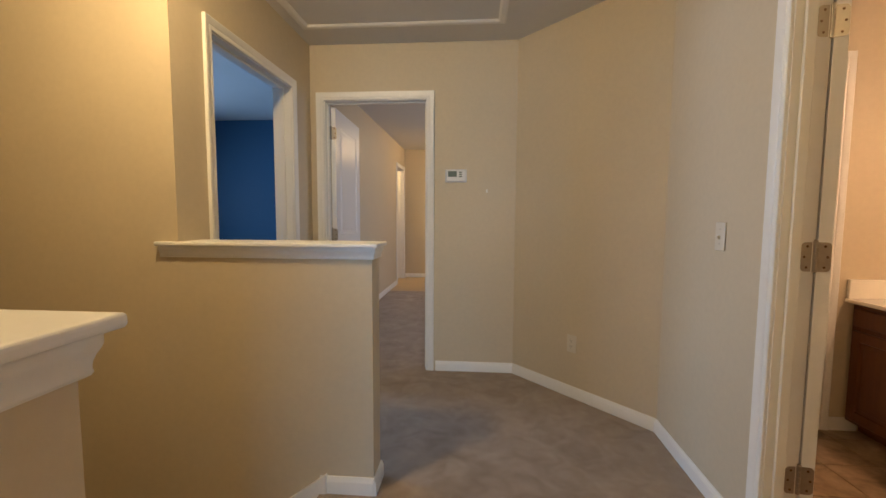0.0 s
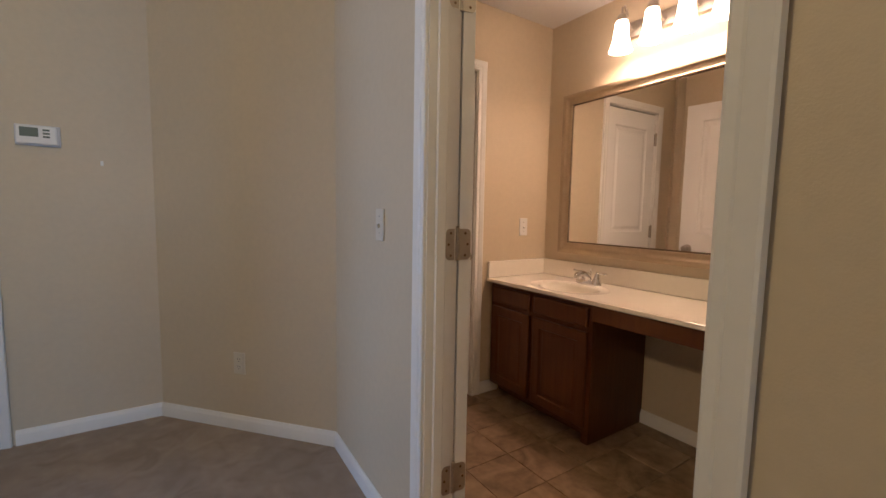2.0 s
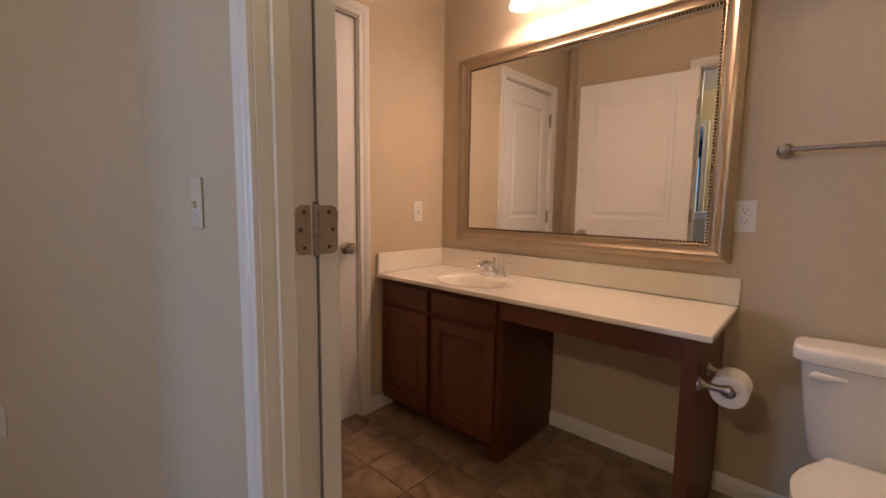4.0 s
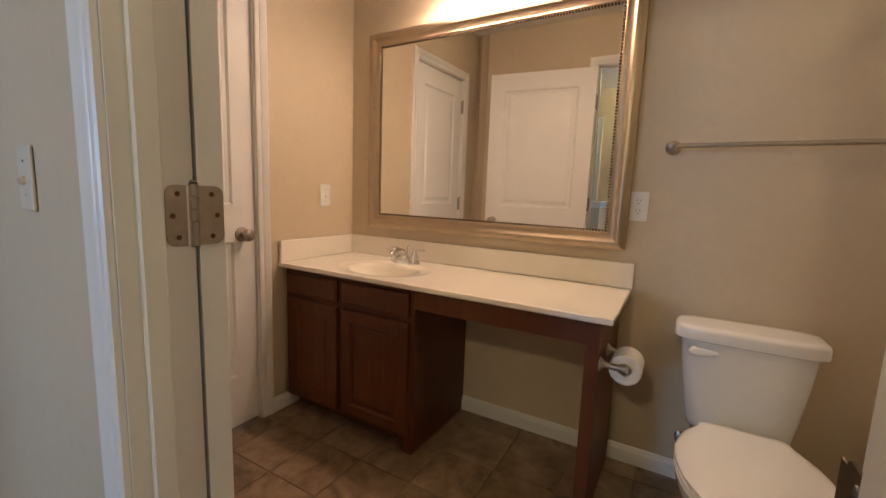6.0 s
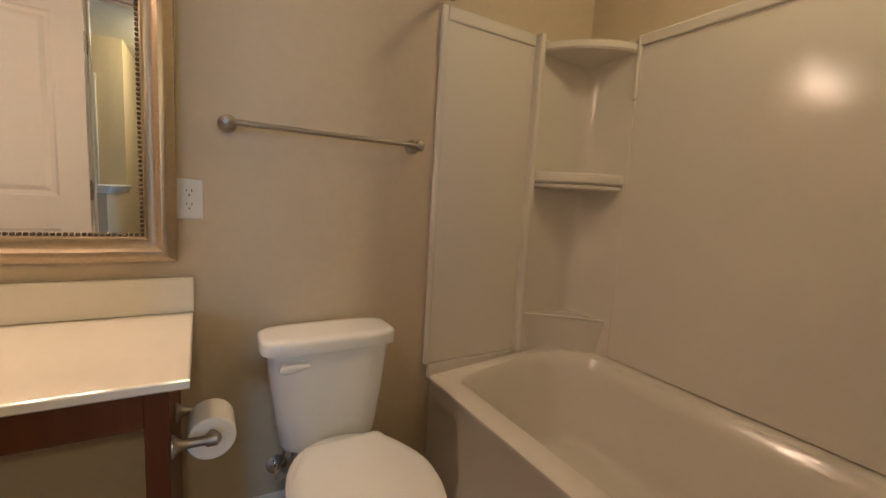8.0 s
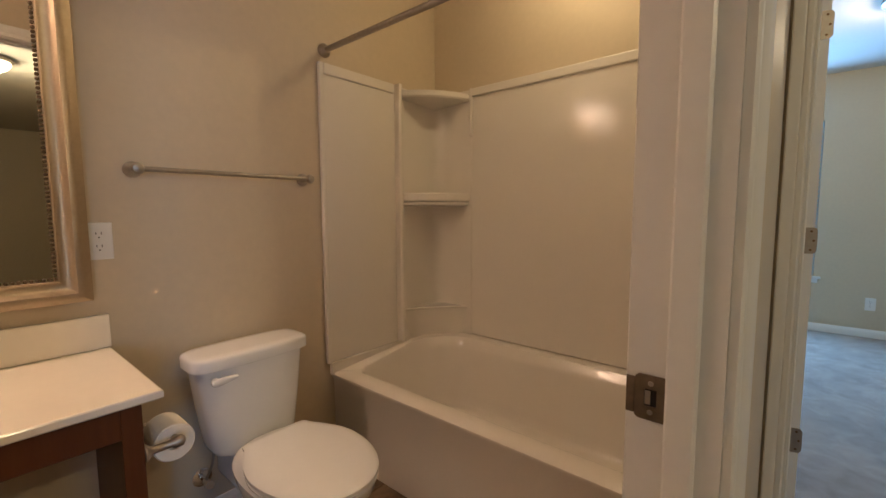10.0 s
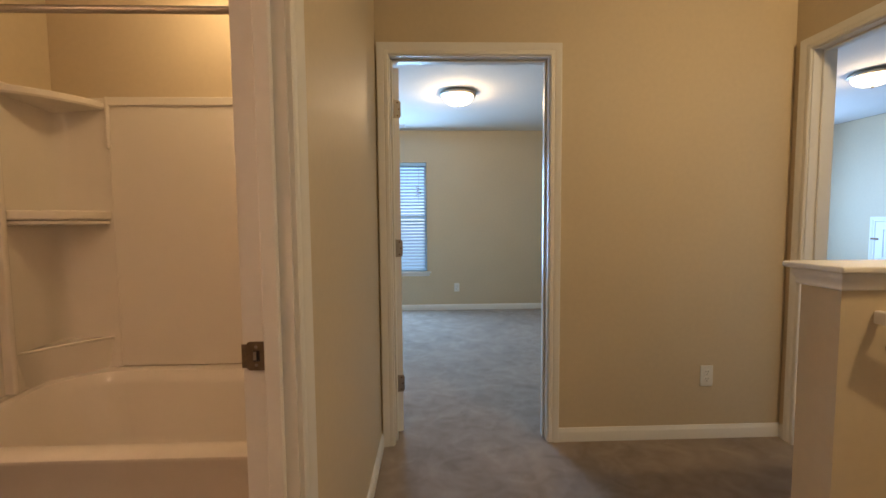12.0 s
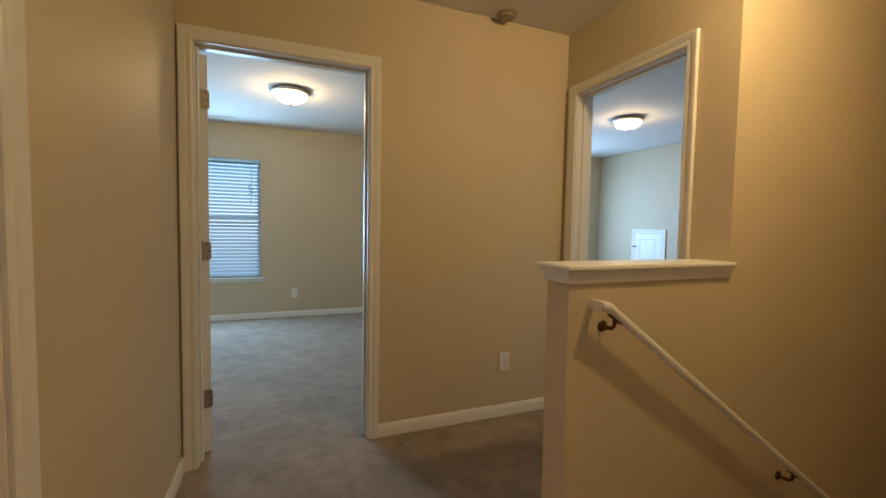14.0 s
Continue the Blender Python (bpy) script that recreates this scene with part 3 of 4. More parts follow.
for bx in (2.18, 1.10, 0.02):
    dx = bx - 2.24
    zr = -0.019 + (dx + 0.052) * sl if dx < -0.05 else -0.012
    br = new("bracket")
    br.parent, br.location = rail, (dx, 0, zr - 0.019)
    bm = bmesh.new()
    lathe(bm, ((0.021, 0), (0.021, 0.003), (0.016, 0.007), (0.010, 0.010)), 20, Matrix.Translation((0, -0.0595, -0.040)) @ Matrix.Rotation(radians(-90), 4, "X"))
    part("rosette", bm, BRONZE, br, smooth=40)
    part("arm", tube(bmesh.new(), ((0, -0.056, -0.040), (0, -0.035, -0.041), (0, -0.012, -0.037), (0, -0.002, -0.028), (0, 0, -0.004)), (0.009, 0.008, 0.007, 0.007, 0.008)), BRONZE, br, smooth=60)
    part("saddle", bbox(-0.032, -0.011, -0.006, 0.032, 0.011, -0.001, 0.002, 1, Matrix.Rotation(-math.atan(sl), 4, "Y")), BRONZE, br)

# ---------------- electrical plates ----------------


def outlet(m, z, label="white duplex outlet with cover plate", plastic=PLASTIC):
    t = thing("outlet", m @ Matrix.Translation((0, 0, z)), label, "outlet", "wall outlets")
    part("plate", bbox(-0.035, 0.0008, -0.0575, 0.035, 0.0065, 0.0575, 0.003, 2), plastic, t)
    for s in (-1, 1):
        bm = bmesh.new()
        lathe(bm, ((0.0165, 0.0065), (0.0165, 0.0085), (0.014, 0.0088)), 20, Matrix.Translation((0, 0, s * 0.0195)) @ Matrix.Rotation(radians(-90), 4, "X"))
        part("receptacle", bm, plastic, t)
        bm = bmesh.new()
        box(bm, -0.0075, 0.0086, s * 0.0195 + 0.0005, -0.0055, 0.0094, s * 0.0195 + 0.0085)
        box(bm, 0.0055, 0.0086, s * 0.0195 + 0.0015, 0.0075, 0.0094, s * 0.0195 + 0.0080)
        box(bm, -0.002, 0.0086, s * 0.0195 - 0.010, 0.002, 0.0094, s * 0.0195 - 0.006)
        part("slots", bm, DARK, t)
    part("screw", lathe(bmesh.new(), ((0.003, 0.0065), (0.002, 0.0078)), 8, Matrix.Rotation(radians(-90), 4, "X")), plastic, t)
    return t


def switch(m, z, gangs=1, label="white toggle switch with cover plate", plastic=PLASTIC):
    t = thing("light_switch", m @ Matrix.Translation((0, 0, z)), label, "light switch", "light switches")
    w = 0.035 + 0.0225 * (gangs - 1)
    part("plate", bbox(-w, 0.0008, -0.0575, w, 0.0065, 0.0575, 0.003, 2), plastic, t)
    for k in range(gangs):
        u = (k - (gangs - 1) / 2) * 0.046
        part("toggle", bbox(u - 0.0045, 0.004, -0.007, u + 0.0045, 0.017, 0.007, 0.002, 1, Matrix.Rotation(radians(-22), 4, "X")), plastic, t)
        for s in (-1, 1):
            part("screw", lathe(bmesh.new(), ((0.003, 0.0065), (0.002, 0.0078)), 8, Matrix.Translation((u, 0, s * 0.030)) @ Matrix.Rotation(radians(-90), 4, "X")), NICKEL, t)
    return t


outlet(MD @ T(0.52, 0, 0), 0.355, "ivory duplex outlet low on the angled wall", IVORY)
outlet(MS @ T(1.935, 0, 0), 0.347, "white duplex outlet low on the landing wall")
outlet(MSW @ T(3.07, 0, 0), 0.305, "white duplex outlet below the bedroom window")
outlet(plane(x=XM, side=-1) @ T(3.59, 0, 0), 1.078, "white duplex outlet beside the framed mirror")
switch(ME @ T(4.450, 0, 0), 1.103, 1, "ivory toggle switch beside the bathroom door", IVORY)
switch(plane(y=YC, side=-1) @ T(5.076, 0, 0), 1.066, 1, "white toggle switch above the vanity's side splash")

th = thing("thermostat", MN @ T(2.612, 0, 1.478) @ Matrix.Scale(1.1, 4), "white thermostat with a grey display on the landing wall", "thermostat")
part("base", bbox(-0.072, 0.0008, -0.045, 0.072, 0.010, 0.042, 0.004, 2), PLASTIC, th)
part("housing", bbox(-0.066, 0.010, -0.040, 0.066, 0.030, 0.038, 0.006, 2), PLASTIC, th)
part("display", bbox(-0.052, 0.0296, -0.010, 0.006, 0.0312, 0.028, 0.001), SCREEN, th)
bm = bmesh.new()
for k in range(3):
    box(bm, 0.020, 0.0296, -0.012 + k * 0.014, 0.042, 0.0325, -0.004 + k * 0.014, 0.001)
part("buttons", bm, SCREEN, th)
sn = thing("wall_hook", MN @ T(2.84, 0, 1.366), "small white adhesive hook on the landing wall", "hook")
part("plate", bbox(-0.006, 0.0005, -0.012, 0.006, 0.004, 0.012, 0.002, 2), PLASTIC, sn)
part("hook", bbox(-0.003, 0.004, -0.010, 0.003, 0.010, -0.004, 0.001), PLASTIC, sn)

# attic hatch with its moulding
ha = thing("attic_hatch", Matrix(), "white painted attic hatch panel framed with moulding", "attic hatch", kind="structure")
hx0, hx1, hy0, hy1 = 1.59, 2.94, 4.76, 5.50
part("panel", bbox(hx0 + 0.05, hy0 + 0.05, CH - 0.004, hx1 - 0.05, hy1 - 0.05, CH - 0.001), CEIL, ha)
bm = bmesh.new()
rows = []
for o, h in ((0, 0.001), (0, 0.012), (0.01, 0.016), (0.035, 0.014), (0.045, 0.009), (0.05, 0.007), (0.05, 0.001)):
    rows.append([Vector(p) for p in ((hx0 + o, hy0 + o, CH - h), (hx1 - o, hy0 + o, CH - h), (hx1 - o, hy1 - o, CH - h), (hx0 + o, hy1 - o, CH - h))])
loft(bm, rows, cap0=False, cap1=False)
part("moulding", bm, TRIM, ha)

TANP = mat("dark_tan_plastic", (0.30, 0.235, 0.16), 0.5, grain=0.05, scale=20)
sdet = thing("smoke_detector", pose(2.02, 2.075, CH), "round dark tan smoke detector on the landing ceiling", "smoke detector")
part("base", lathe(bmesh.new(), ((0.058, -0.001), (0.058, -0.006), (0.055, -0.009)), 32), TANP, sdet, smooth=40)
part("cover", lathe(bmesh.new(), ((0.050, -0.009), (0.048, -0.022), (0.040, -0.028), (0.024, -0.030), (0.001, -0.030)), 32), TANP, sdet, smooth=40)

# ---------------- flush ceiling lamps ----------------


def flush_lamp(x, y, z, watts, color, r=0.165):
    t = thing("ceiling_lamp", pose(x, y, z), "flush ceiling lamp with lit frosted bowl and nickel rim", "ceiling lamp", "flush ceiling lamps")
    part("rim", lathe(bmesh.new(), ((r * 0.7, -0.001), (r * 0.98, -0.004), (r, -0.012), (r, -0.026), (r * 0.93, -0.034), (r * 0.84, -0.036), (r * 0.84, -0.028)), 40, cap1=False), NICKEL, t, smooth=35)
    bowl = part("bowl", lathe(bmesh.new(), ((r * 0.86, -0.032), (r * 0.84, -0.055), (r * 0.72, -0.082), (r * 0.5, -0.102), (r * 0.25, -0.112), (0.012, -0.115)), 40, cap0=False), DOME, t, smooth=60)
    bowl.visible_shadow = False
    part("finial", lathe(bmesh.new(), ((0.004, -0.112), (0.011, -0.116), (0.012, -0.124), (0.007, -0.132), (0.001, -0.135)), 16), NICKEL, t, smooth=50)
    bulb("ceiling_lamp_light", (x, y, z - 0.100), watts, color, 0.06)
    return t


flush_lamp(3.15, 0.22, SC, 19, (1.0, 0.76, 0.42))
flush_lamp(-0.38, 0.64, CH, 13, (1.0, 0.78, 0.46))

vent = thing("ceiling_vent", pose(3.86, -1.12, SC), "white louvred ceiling register", "ceiling vent")
part("frame", bbox(-0.15, -0.08, -0.006, 0.15, 0.08, -0.0005, 0.002), GRILLE, vent)
for k in range(7):
    part("slat", bbox(-0.13, -0.062 + k * 0.019, -0.012, 0.13, -0.052 + k * 0.019, -0.005), GRILLE, vent)

# ---------------- south room window with blinds ----------------


def window(m, x0, x1, z0, z1, blinds=True, name="window"):
    """In the frame of a wall seen from inside; the wall's hole runs x0 to x1, z0 to z1."""
    t = thing(name, m, "white double-hung window with wooden sill" + (" and horizontal blinds" if blinds else ""), "window", kind="structure")
    zm = (z0 + z1) / 2
    bm = bmesh.new()
    for a, b, c, d in ((x0, z0, x0 + 0.035, z1), (x1 - 0.035, z0, x1, z1), (x0, z1 - 0.035, x1, z1), (x0, z0, x1, z0 + 0.04)):
        box(bm, a, -0.10, b, c, -0.06, d, 0.003)
    box(bm, x0, -0.098, zm - 0.02, x1, -0.058, zm + 0.02, 0.003)
    part("window_frame", bm, TRIM, t)
    part("window_sill", bbox(x0 - 0.05, -0.058, z0 - 0.022, x1 + 0.05, 0.035, z0, 0.005, 2), TRIM, t)
    part("apron", bbox(x0 - 0.03, 0.0008, z0 - 0.062, x1 + 0.03, 0.012, z0 - 0.022, 0.003), TRIM, t)
    glass = bpy.data.materials.get("window_glass")
    if not glass:
        glass = mat("window_glass", (0.9, 0.95, 0.95), 0.0)
        glass.node_tree.nodes["Principled BSDF"].inputs["Transmission Weight"].default_value = 1.0
        glass.node_tree.nodes["Principled BSDF"].inputs["IOR"].default_value = 1.02
    for a, b in ((z0 + 0.03, zm - 0.01), (zm + 0.01, z1 - 0.03)):
        g = part("pane", bbox(x0 + 0.03, -0.084, a, x1 - 0.03, -0.080, b), glass, t)
        g.visible_shadow = False
    return t


window(MSW, *SWIN)
bl = thing("window_blind", MSW, "white horizontal slat blinds, coloured blue for daylight, lowered over the bedroom window", "blinds")
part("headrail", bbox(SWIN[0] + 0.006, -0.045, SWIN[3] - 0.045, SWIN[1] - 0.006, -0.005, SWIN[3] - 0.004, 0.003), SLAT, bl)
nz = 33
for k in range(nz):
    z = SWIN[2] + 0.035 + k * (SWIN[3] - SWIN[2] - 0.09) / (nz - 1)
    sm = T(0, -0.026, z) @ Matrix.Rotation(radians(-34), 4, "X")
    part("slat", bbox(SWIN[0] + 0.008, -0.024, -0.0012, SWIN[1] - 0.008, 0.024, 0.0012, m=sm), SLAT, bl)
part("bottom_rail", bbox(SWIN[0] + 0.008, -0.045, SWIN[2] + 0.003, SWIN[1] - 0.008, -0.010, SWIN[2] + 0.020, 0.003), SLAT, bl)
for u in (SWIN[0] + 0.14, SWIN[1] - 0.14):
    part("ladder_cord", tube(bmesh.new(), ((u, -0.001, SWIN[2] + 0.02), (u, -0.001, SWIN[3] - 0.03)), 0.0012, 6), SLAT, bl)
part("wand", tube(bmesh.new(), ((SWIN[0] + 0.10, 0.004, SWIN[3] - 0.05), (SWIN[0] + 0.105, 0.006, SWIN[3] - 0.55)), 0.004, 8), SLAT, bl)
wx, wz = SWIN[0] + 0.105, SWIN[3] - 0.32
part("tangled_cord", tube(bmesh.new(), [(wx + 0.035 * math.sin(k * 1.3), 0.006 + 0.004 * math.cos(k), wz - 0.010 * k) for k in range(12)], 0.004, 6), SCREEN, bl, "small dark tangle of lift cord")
window(plane(y=-1.55), -1.25, 0.05, 0.65, 2.05)
window(plane(x=-2.3), 5.5, 6.9, 0.7, 2.1)
window(plane(x=4.6, side=-1), 7.2, 8.8, 0.7, 2.05)

# knee-wall access panel in the west room
ap = thing("access_panel", plane(x=-2.0), "small white panelled access door in moulded frame with a latch", "access door")
ay0, ay1, az0, az1 = -0.715, -0.215, 0.62, 1.15
rows = []
bm = bmesh.new()
for o, h in CASING:
    rows.append([Vector(p) for p in ((ay0 - o, h + 0.001, az0 - o), (ay0 - o, h + 0.001, az1 + o), (ay1 + o, h + 0.001, az1 + o), (ay1 + o, h + 0.001, az0 - o))])
loft(bm, rows, cap0=False, cap1=False)
part("frame", bm, TRIM, ap)
bm = bmesh.new()
steps = ((0.006, 0.002), (0.006, 0.012), (0.09, 0.012), (0.10, 0.005), (0.12, 0.005), (0.14, 0.010))
loft(bm, [[Vector(p) for p in ((ay0 + o, h, az0 + o), (ay0 + o, h, az1 - o), (ay1 - o, h, az1 - o), (ay1 - o, h, az0 + o))] for o, h in steps], cap0=False)
part("door", bm, DOORP, ap)
part("latch", bbox(ay0 - 0.04, 0.012, 0.93, ay0 + 0.045, 0.026, 0.95, 0.004, 2), BRONZE, ap)

# ---------------- vanity ----------------
VX, VY0, VY1, VT = 4.787, 3.593, YC, 0.745
cab = thing("vanity_cabinet", pose(4.822, 4.325, 0), "cherry-stained vanity cabinet with two drawers and two doors", "cabinet")
CXW, CYW = XM - 4.822 - 0.002, VY1 - 4.325 - 0.003
part("side_panel", bbox(0.018, 0, 0.0, CXW, 0.018, 0.700), CHERRY, cab)
part("side_panel", bbox(0.075, CYW - 0.018, 0.0, CXW, CYW, 0.700), CHERRY, cab)
part("toe_kick", bbox(0.07, 0.018, 0.0, 0.085, CYW - 0.018, 0.07), CHERRY, cab)
part("bottom", bbox(0.018, 0.018, 0.07, CXW, CYW - 0.018, 0.085), CHERRY, cab)
bm = bmesh.new()
for y0, y1, z0, z1 in ((0, 0.042, 0.0, 0.70), (CYW - 0.042, CYW, 0.062, 0.70), (0.375, 0.425, 0.10, 0.66), (0.042, CYW - 0.042, 0.66, 0.70), (0.042, CYW - 0.042, 0.062, 0.10), (0.042, 0.375, 0.545, 0.585), (0.425, CYW - 0.042, 0.545, 0.585)):
    box(bm, 0, y0, z0, 0.018, y1, z1, 0.0015)
part("face_frame", bm, CHERRY, cab)
for y0, y1 in ((0.022, 0.382), (0.415, CYW - 0.022)):
    bm = bmesh.new()
    rg = [[Vector((x, *p)) for p in ((y0 + o, 0.580 + o), (y0 + o, 0.676 - o), (y1 - o, 0.676 - o), (y1 - o, 0.580 + o))] for x, o in ((-0.001, 0), (-0.014, 0), (-0.019, 0.008))]
    loft(bm, rg)
    part("drawer", bm, CHERRY, cab)
    bm = bmesh.new()
    rg = [[Vector((x, *p)) for p in ((y0 + o, 0.082 + o), (y0 + o, 0.556 - o), (y1 - o, 0.556 - o), (y1 - o, 0.082 + o))] for x, o in ((-0.001, 0), (-0.016, 0), (-0.019, 0.004), (-0.019, 0.050), (-0.012, 0.055), (-0.012, 0.068), (-0.014, 0.076))]
    loft(bm, rg)
    part("door", bm, CHERRY, cab)
desk = thing("vanity_leg_panel", pose(4.812, 3.62, 0), "cherry-stained end panel and apron of the vanity's knee space", "cabinet")
part("leg_panel", bbox(0.03, 0, 0.0, XM - 4.812 - 0.002, 0.019, 0.70, 0.001), CHERRY, desk)
part("leg", bbox(0, 0, 0.0, 0.03, 0.042, 0.70, 0.001), CHERRY, desk)
part("apron", bbox(0.0015, 0.042, 0.618, 0.022, 0.704, 0.70, 0.001), CHERRY, desk)

for unit in (cab, desk):
    for ob in unit.children:
        for v in ob.data.vertices:
            v.co.z *= (VT - 0.0222) / 0.70

# worktop with a moulded oval basin
top = thing("countertop", Matrix(), "ivory cultured-marble vanity top with moulded basin and backsplash", "countertop")
bcx, bcy, ra, rb = 4.985, 4.620, 0.135, 0.176
x0, x1, y0, y1 = VX - 0.010, XM - 0.001, VY0 - 0.010, VY1 - 0.001
angs = [2 * math.pi * k / 48 for k in range(48)] + [math.atan2(b - bcy, a - bcx) % (2 * math.pi) for a in (x0, x1) for b in (y0, y1)]
angs = sorted(angs)


def rim(z, inset=0.0):
    """The slab's outline; the front and the free end may be drawn in to round their edges."""
    out = []
    for a in angs:
        c, s = math.cos(a), math.sin(a)
        k = min(((x1 - bcx) if c > 0 else (bcx - x0)) / max(abs(c), 1e-9), ((y1 - bcy) if s > 0 else (bcy - y0)) / max(abs(s), 1e-9))
        out.append(Vector((max(bcx + k * c, x0 + inset), max(bcy + k * s, y0 + inset), z)))
    return out


def oval(f, z):
    return [Vector((bcx + ra * f * math.cos(a), bcy + rb * f * math.sin(a), z)) for a in angs]


bm = bmesh.new()
rg = [oval(1.36, VT), rim(VT, 0.0045), rim(VT - 0.0015, 0.0014), rim(VT - 0.0045), rim(VT - 0.018), rim(VT - 0.022, 0.004), oval(1.36, VT - 0.022)]
loft(bm, rg + [rg[0]], cap0=False, cap1=False)
bmesh.ops.remove_doubles(bm, verts=bm.verts, dist=0.0002)
part("slab", bm, MARBLE, top)
bm = bmesh.new()
loft(bm, [oval(f, VT + dz) for f, dz in ((1.361, 0.0), (1.34, -0.0008), (1.31, -0.0026), (1.08, -0.0030), (1.04, -0.0042), (1.0, -0.009), (0.965, -0.022), (0.90, -0.055), (0.76, -0.092), (0.52, -0.110), (0.25, -0.120), (0.08, -0.122))], cap0=False)
part("basin", bm, MARBLE, top, "glossy ivory oval basin moulded into the top", smooth=70)
part("backsplash", bbox(x1 - 0.020, y0 - 0.002, VT, x1, y1, VT + 0.105, 0.004, 2), MARBLE, top)
part("side_splash", bbox(x0 + 0.002, y1 - 0.020, VT, x1 - 0.020, y1, VT + 0.105, 0.004, 2), MARBLE, top)
part("drain", lathe(bmesh.new(), ((0.021, 0), (0.021, 0.003), (0.012, 0.004)), 20, T(bcx, bcy, VT - 0.121)), CHROME, top, smooth=40)

fau = thing("faucet", pose(5.180, 4.632, VT - 0.003) @ Matrix.Scale(1.1, 4), "polished chrome two-handle basin faucet", "faucet")
bm = bmesh.new()
rings = []
for z, f in ((0.0, 1.0), (0.010, 1.0), (0.020, 0.90), (0.026, 0.7)):
    rings.append([Vector((0.026 * f * math.cos(2 * math.pi * k / 24), (0.052 if math.sin(2 * math.pi * k / 24) > 0 else -0.052) * f ** 0.5 * min(1, abs(math.sin(2 * math.pi * k / 24)) ** 0.35) + 0.026 * f * math.sin(2 * math.pi * k / 24), z)) for k in range(24)])
loft(bm, rings)
part("base", bm, CHROME, fau, smooth=60)
part("spout", tube(bmesh.new(), ((0, 0, 0.012), (-0.004, 0, 0.034), (-0.022, 0, 0.052), (-0.052, 0, 0.062), (-0.088, 0, 0.060), (-0.106, 0, 0.052), (-0.110, 0, 0.040)), (0.023, 0.021, 0.018, 0.015, 0.0135, 0.013, 0.0125)), CHROME, fau, smooth=70)
part("lift_rod", tube(bmesh.new(), ((0.016, 0, 0.02), (0.016, 0, 0.070), (0.016, 0, 0.074), (0.016, 0, 0.080), (0.016, 0, 0.084)), (0.004, 0.0035, 0.007, 0.007, 0.003), 12), CHROME, fau, smooth=60)
for s in (-1, 1):
    hd = new("handle")
    hd.parent, hd.location = fau, (0, s * 0.051, 0.018)
    part("body", lathe(bmesh.new(), ((0.021, 0), (0.020, 0.014), (0.016, 0.026), (0.012, 0.036), (0.013, 0.042), (0.010, 0.050), (0.003, 0.053)), 20), CHROME, hd, smooth=60)
    part("lever", tube(bmesh.new(), ((0, 0, 0.043), (0.002, s * 0.018, 0.046), (0.003, s * 0.038, 0.047), (0.003, s * 0.042, 0.047), (0.003, s * 0.050, 0.047), (0.003, s * 0.055, 0.047)), (0.006, 0.0042, 0.004, 0.0065, 0.0068, 0.003), 12), CHROME, hd, smooth=60)

# framed mirror
MY0, MY1, MZ0, MZ1 = 3.632, 4.945, 0.909, 1.907
MLEAN = -1.1
mi = thing("wall_mirror", pose(XM, MY1, 0, 0, 0, MLEAN) @ T(0, -MY1), "large mirror in a wide antiqued silver frame with beaded inner edge", "mirror")
bm = bmesh.new()
rows = []
for o, h in ((0.0, 0.001), (0.0, 0.020), (0.004, 0.026), (0.012, 0.029), (0.022, 0.028), (0.030, 0.022), (0.040, 0.018), (0.052, 0.018), (0.058, 0.021), (0.062, 0.019), (0.064, 0.012)):
    rows.append([Vector(p) for p in ((-h, MY0 + o, MZ0 + o), (-h, MY1 - o, MZ0 + o), (-h, MY1 - o, MZ1 - o), (-h, MY0 + o, MZ1 - o))])
for row in rows[:2]:
    for p in row:
        p.y += 0.013 if p.y > (MY0 + MY1) / 2 else -0.013
        p.z += 0.004 if p.z > (MZ0 + MZ1) / 2 else -0.006
loft(bm, rows, cap0=False, cap1=False)
part("frame", bm, SILVER, mi, smooth=28)
part("glass", bbox(-0.0125, MY0 + 0.060, MZ0 + 0.060, -0.006, MY1 - 0.060, MZ1 - 0.060), MIRROR, mi)
bm = bmesh.new()
o = 0.067
for k in range(97):
    y = MY0 + o + k * (MY1 - MY0 - 2 * o) / 96
    for z in (MZ0 + o, MZ1 - o):
        box(bm, -0.0185, y - 0.0042, z - 0.0045, -0.0127, y + 0.0042, z + 0.0045, 0.002)
for k in range(1, 70):
    z = MZ0 + o + k * (MZ1 - MZ0 - 2 * o) / 70
    for y in (MY0 + o, MY1 - o):
        box(bm, -0.0185, y - 0.0045, z - 0.0042, -0.0127, y + 0.0045, z + 0.0042, 0.002)
part("beading", bm, BEAD, mi)

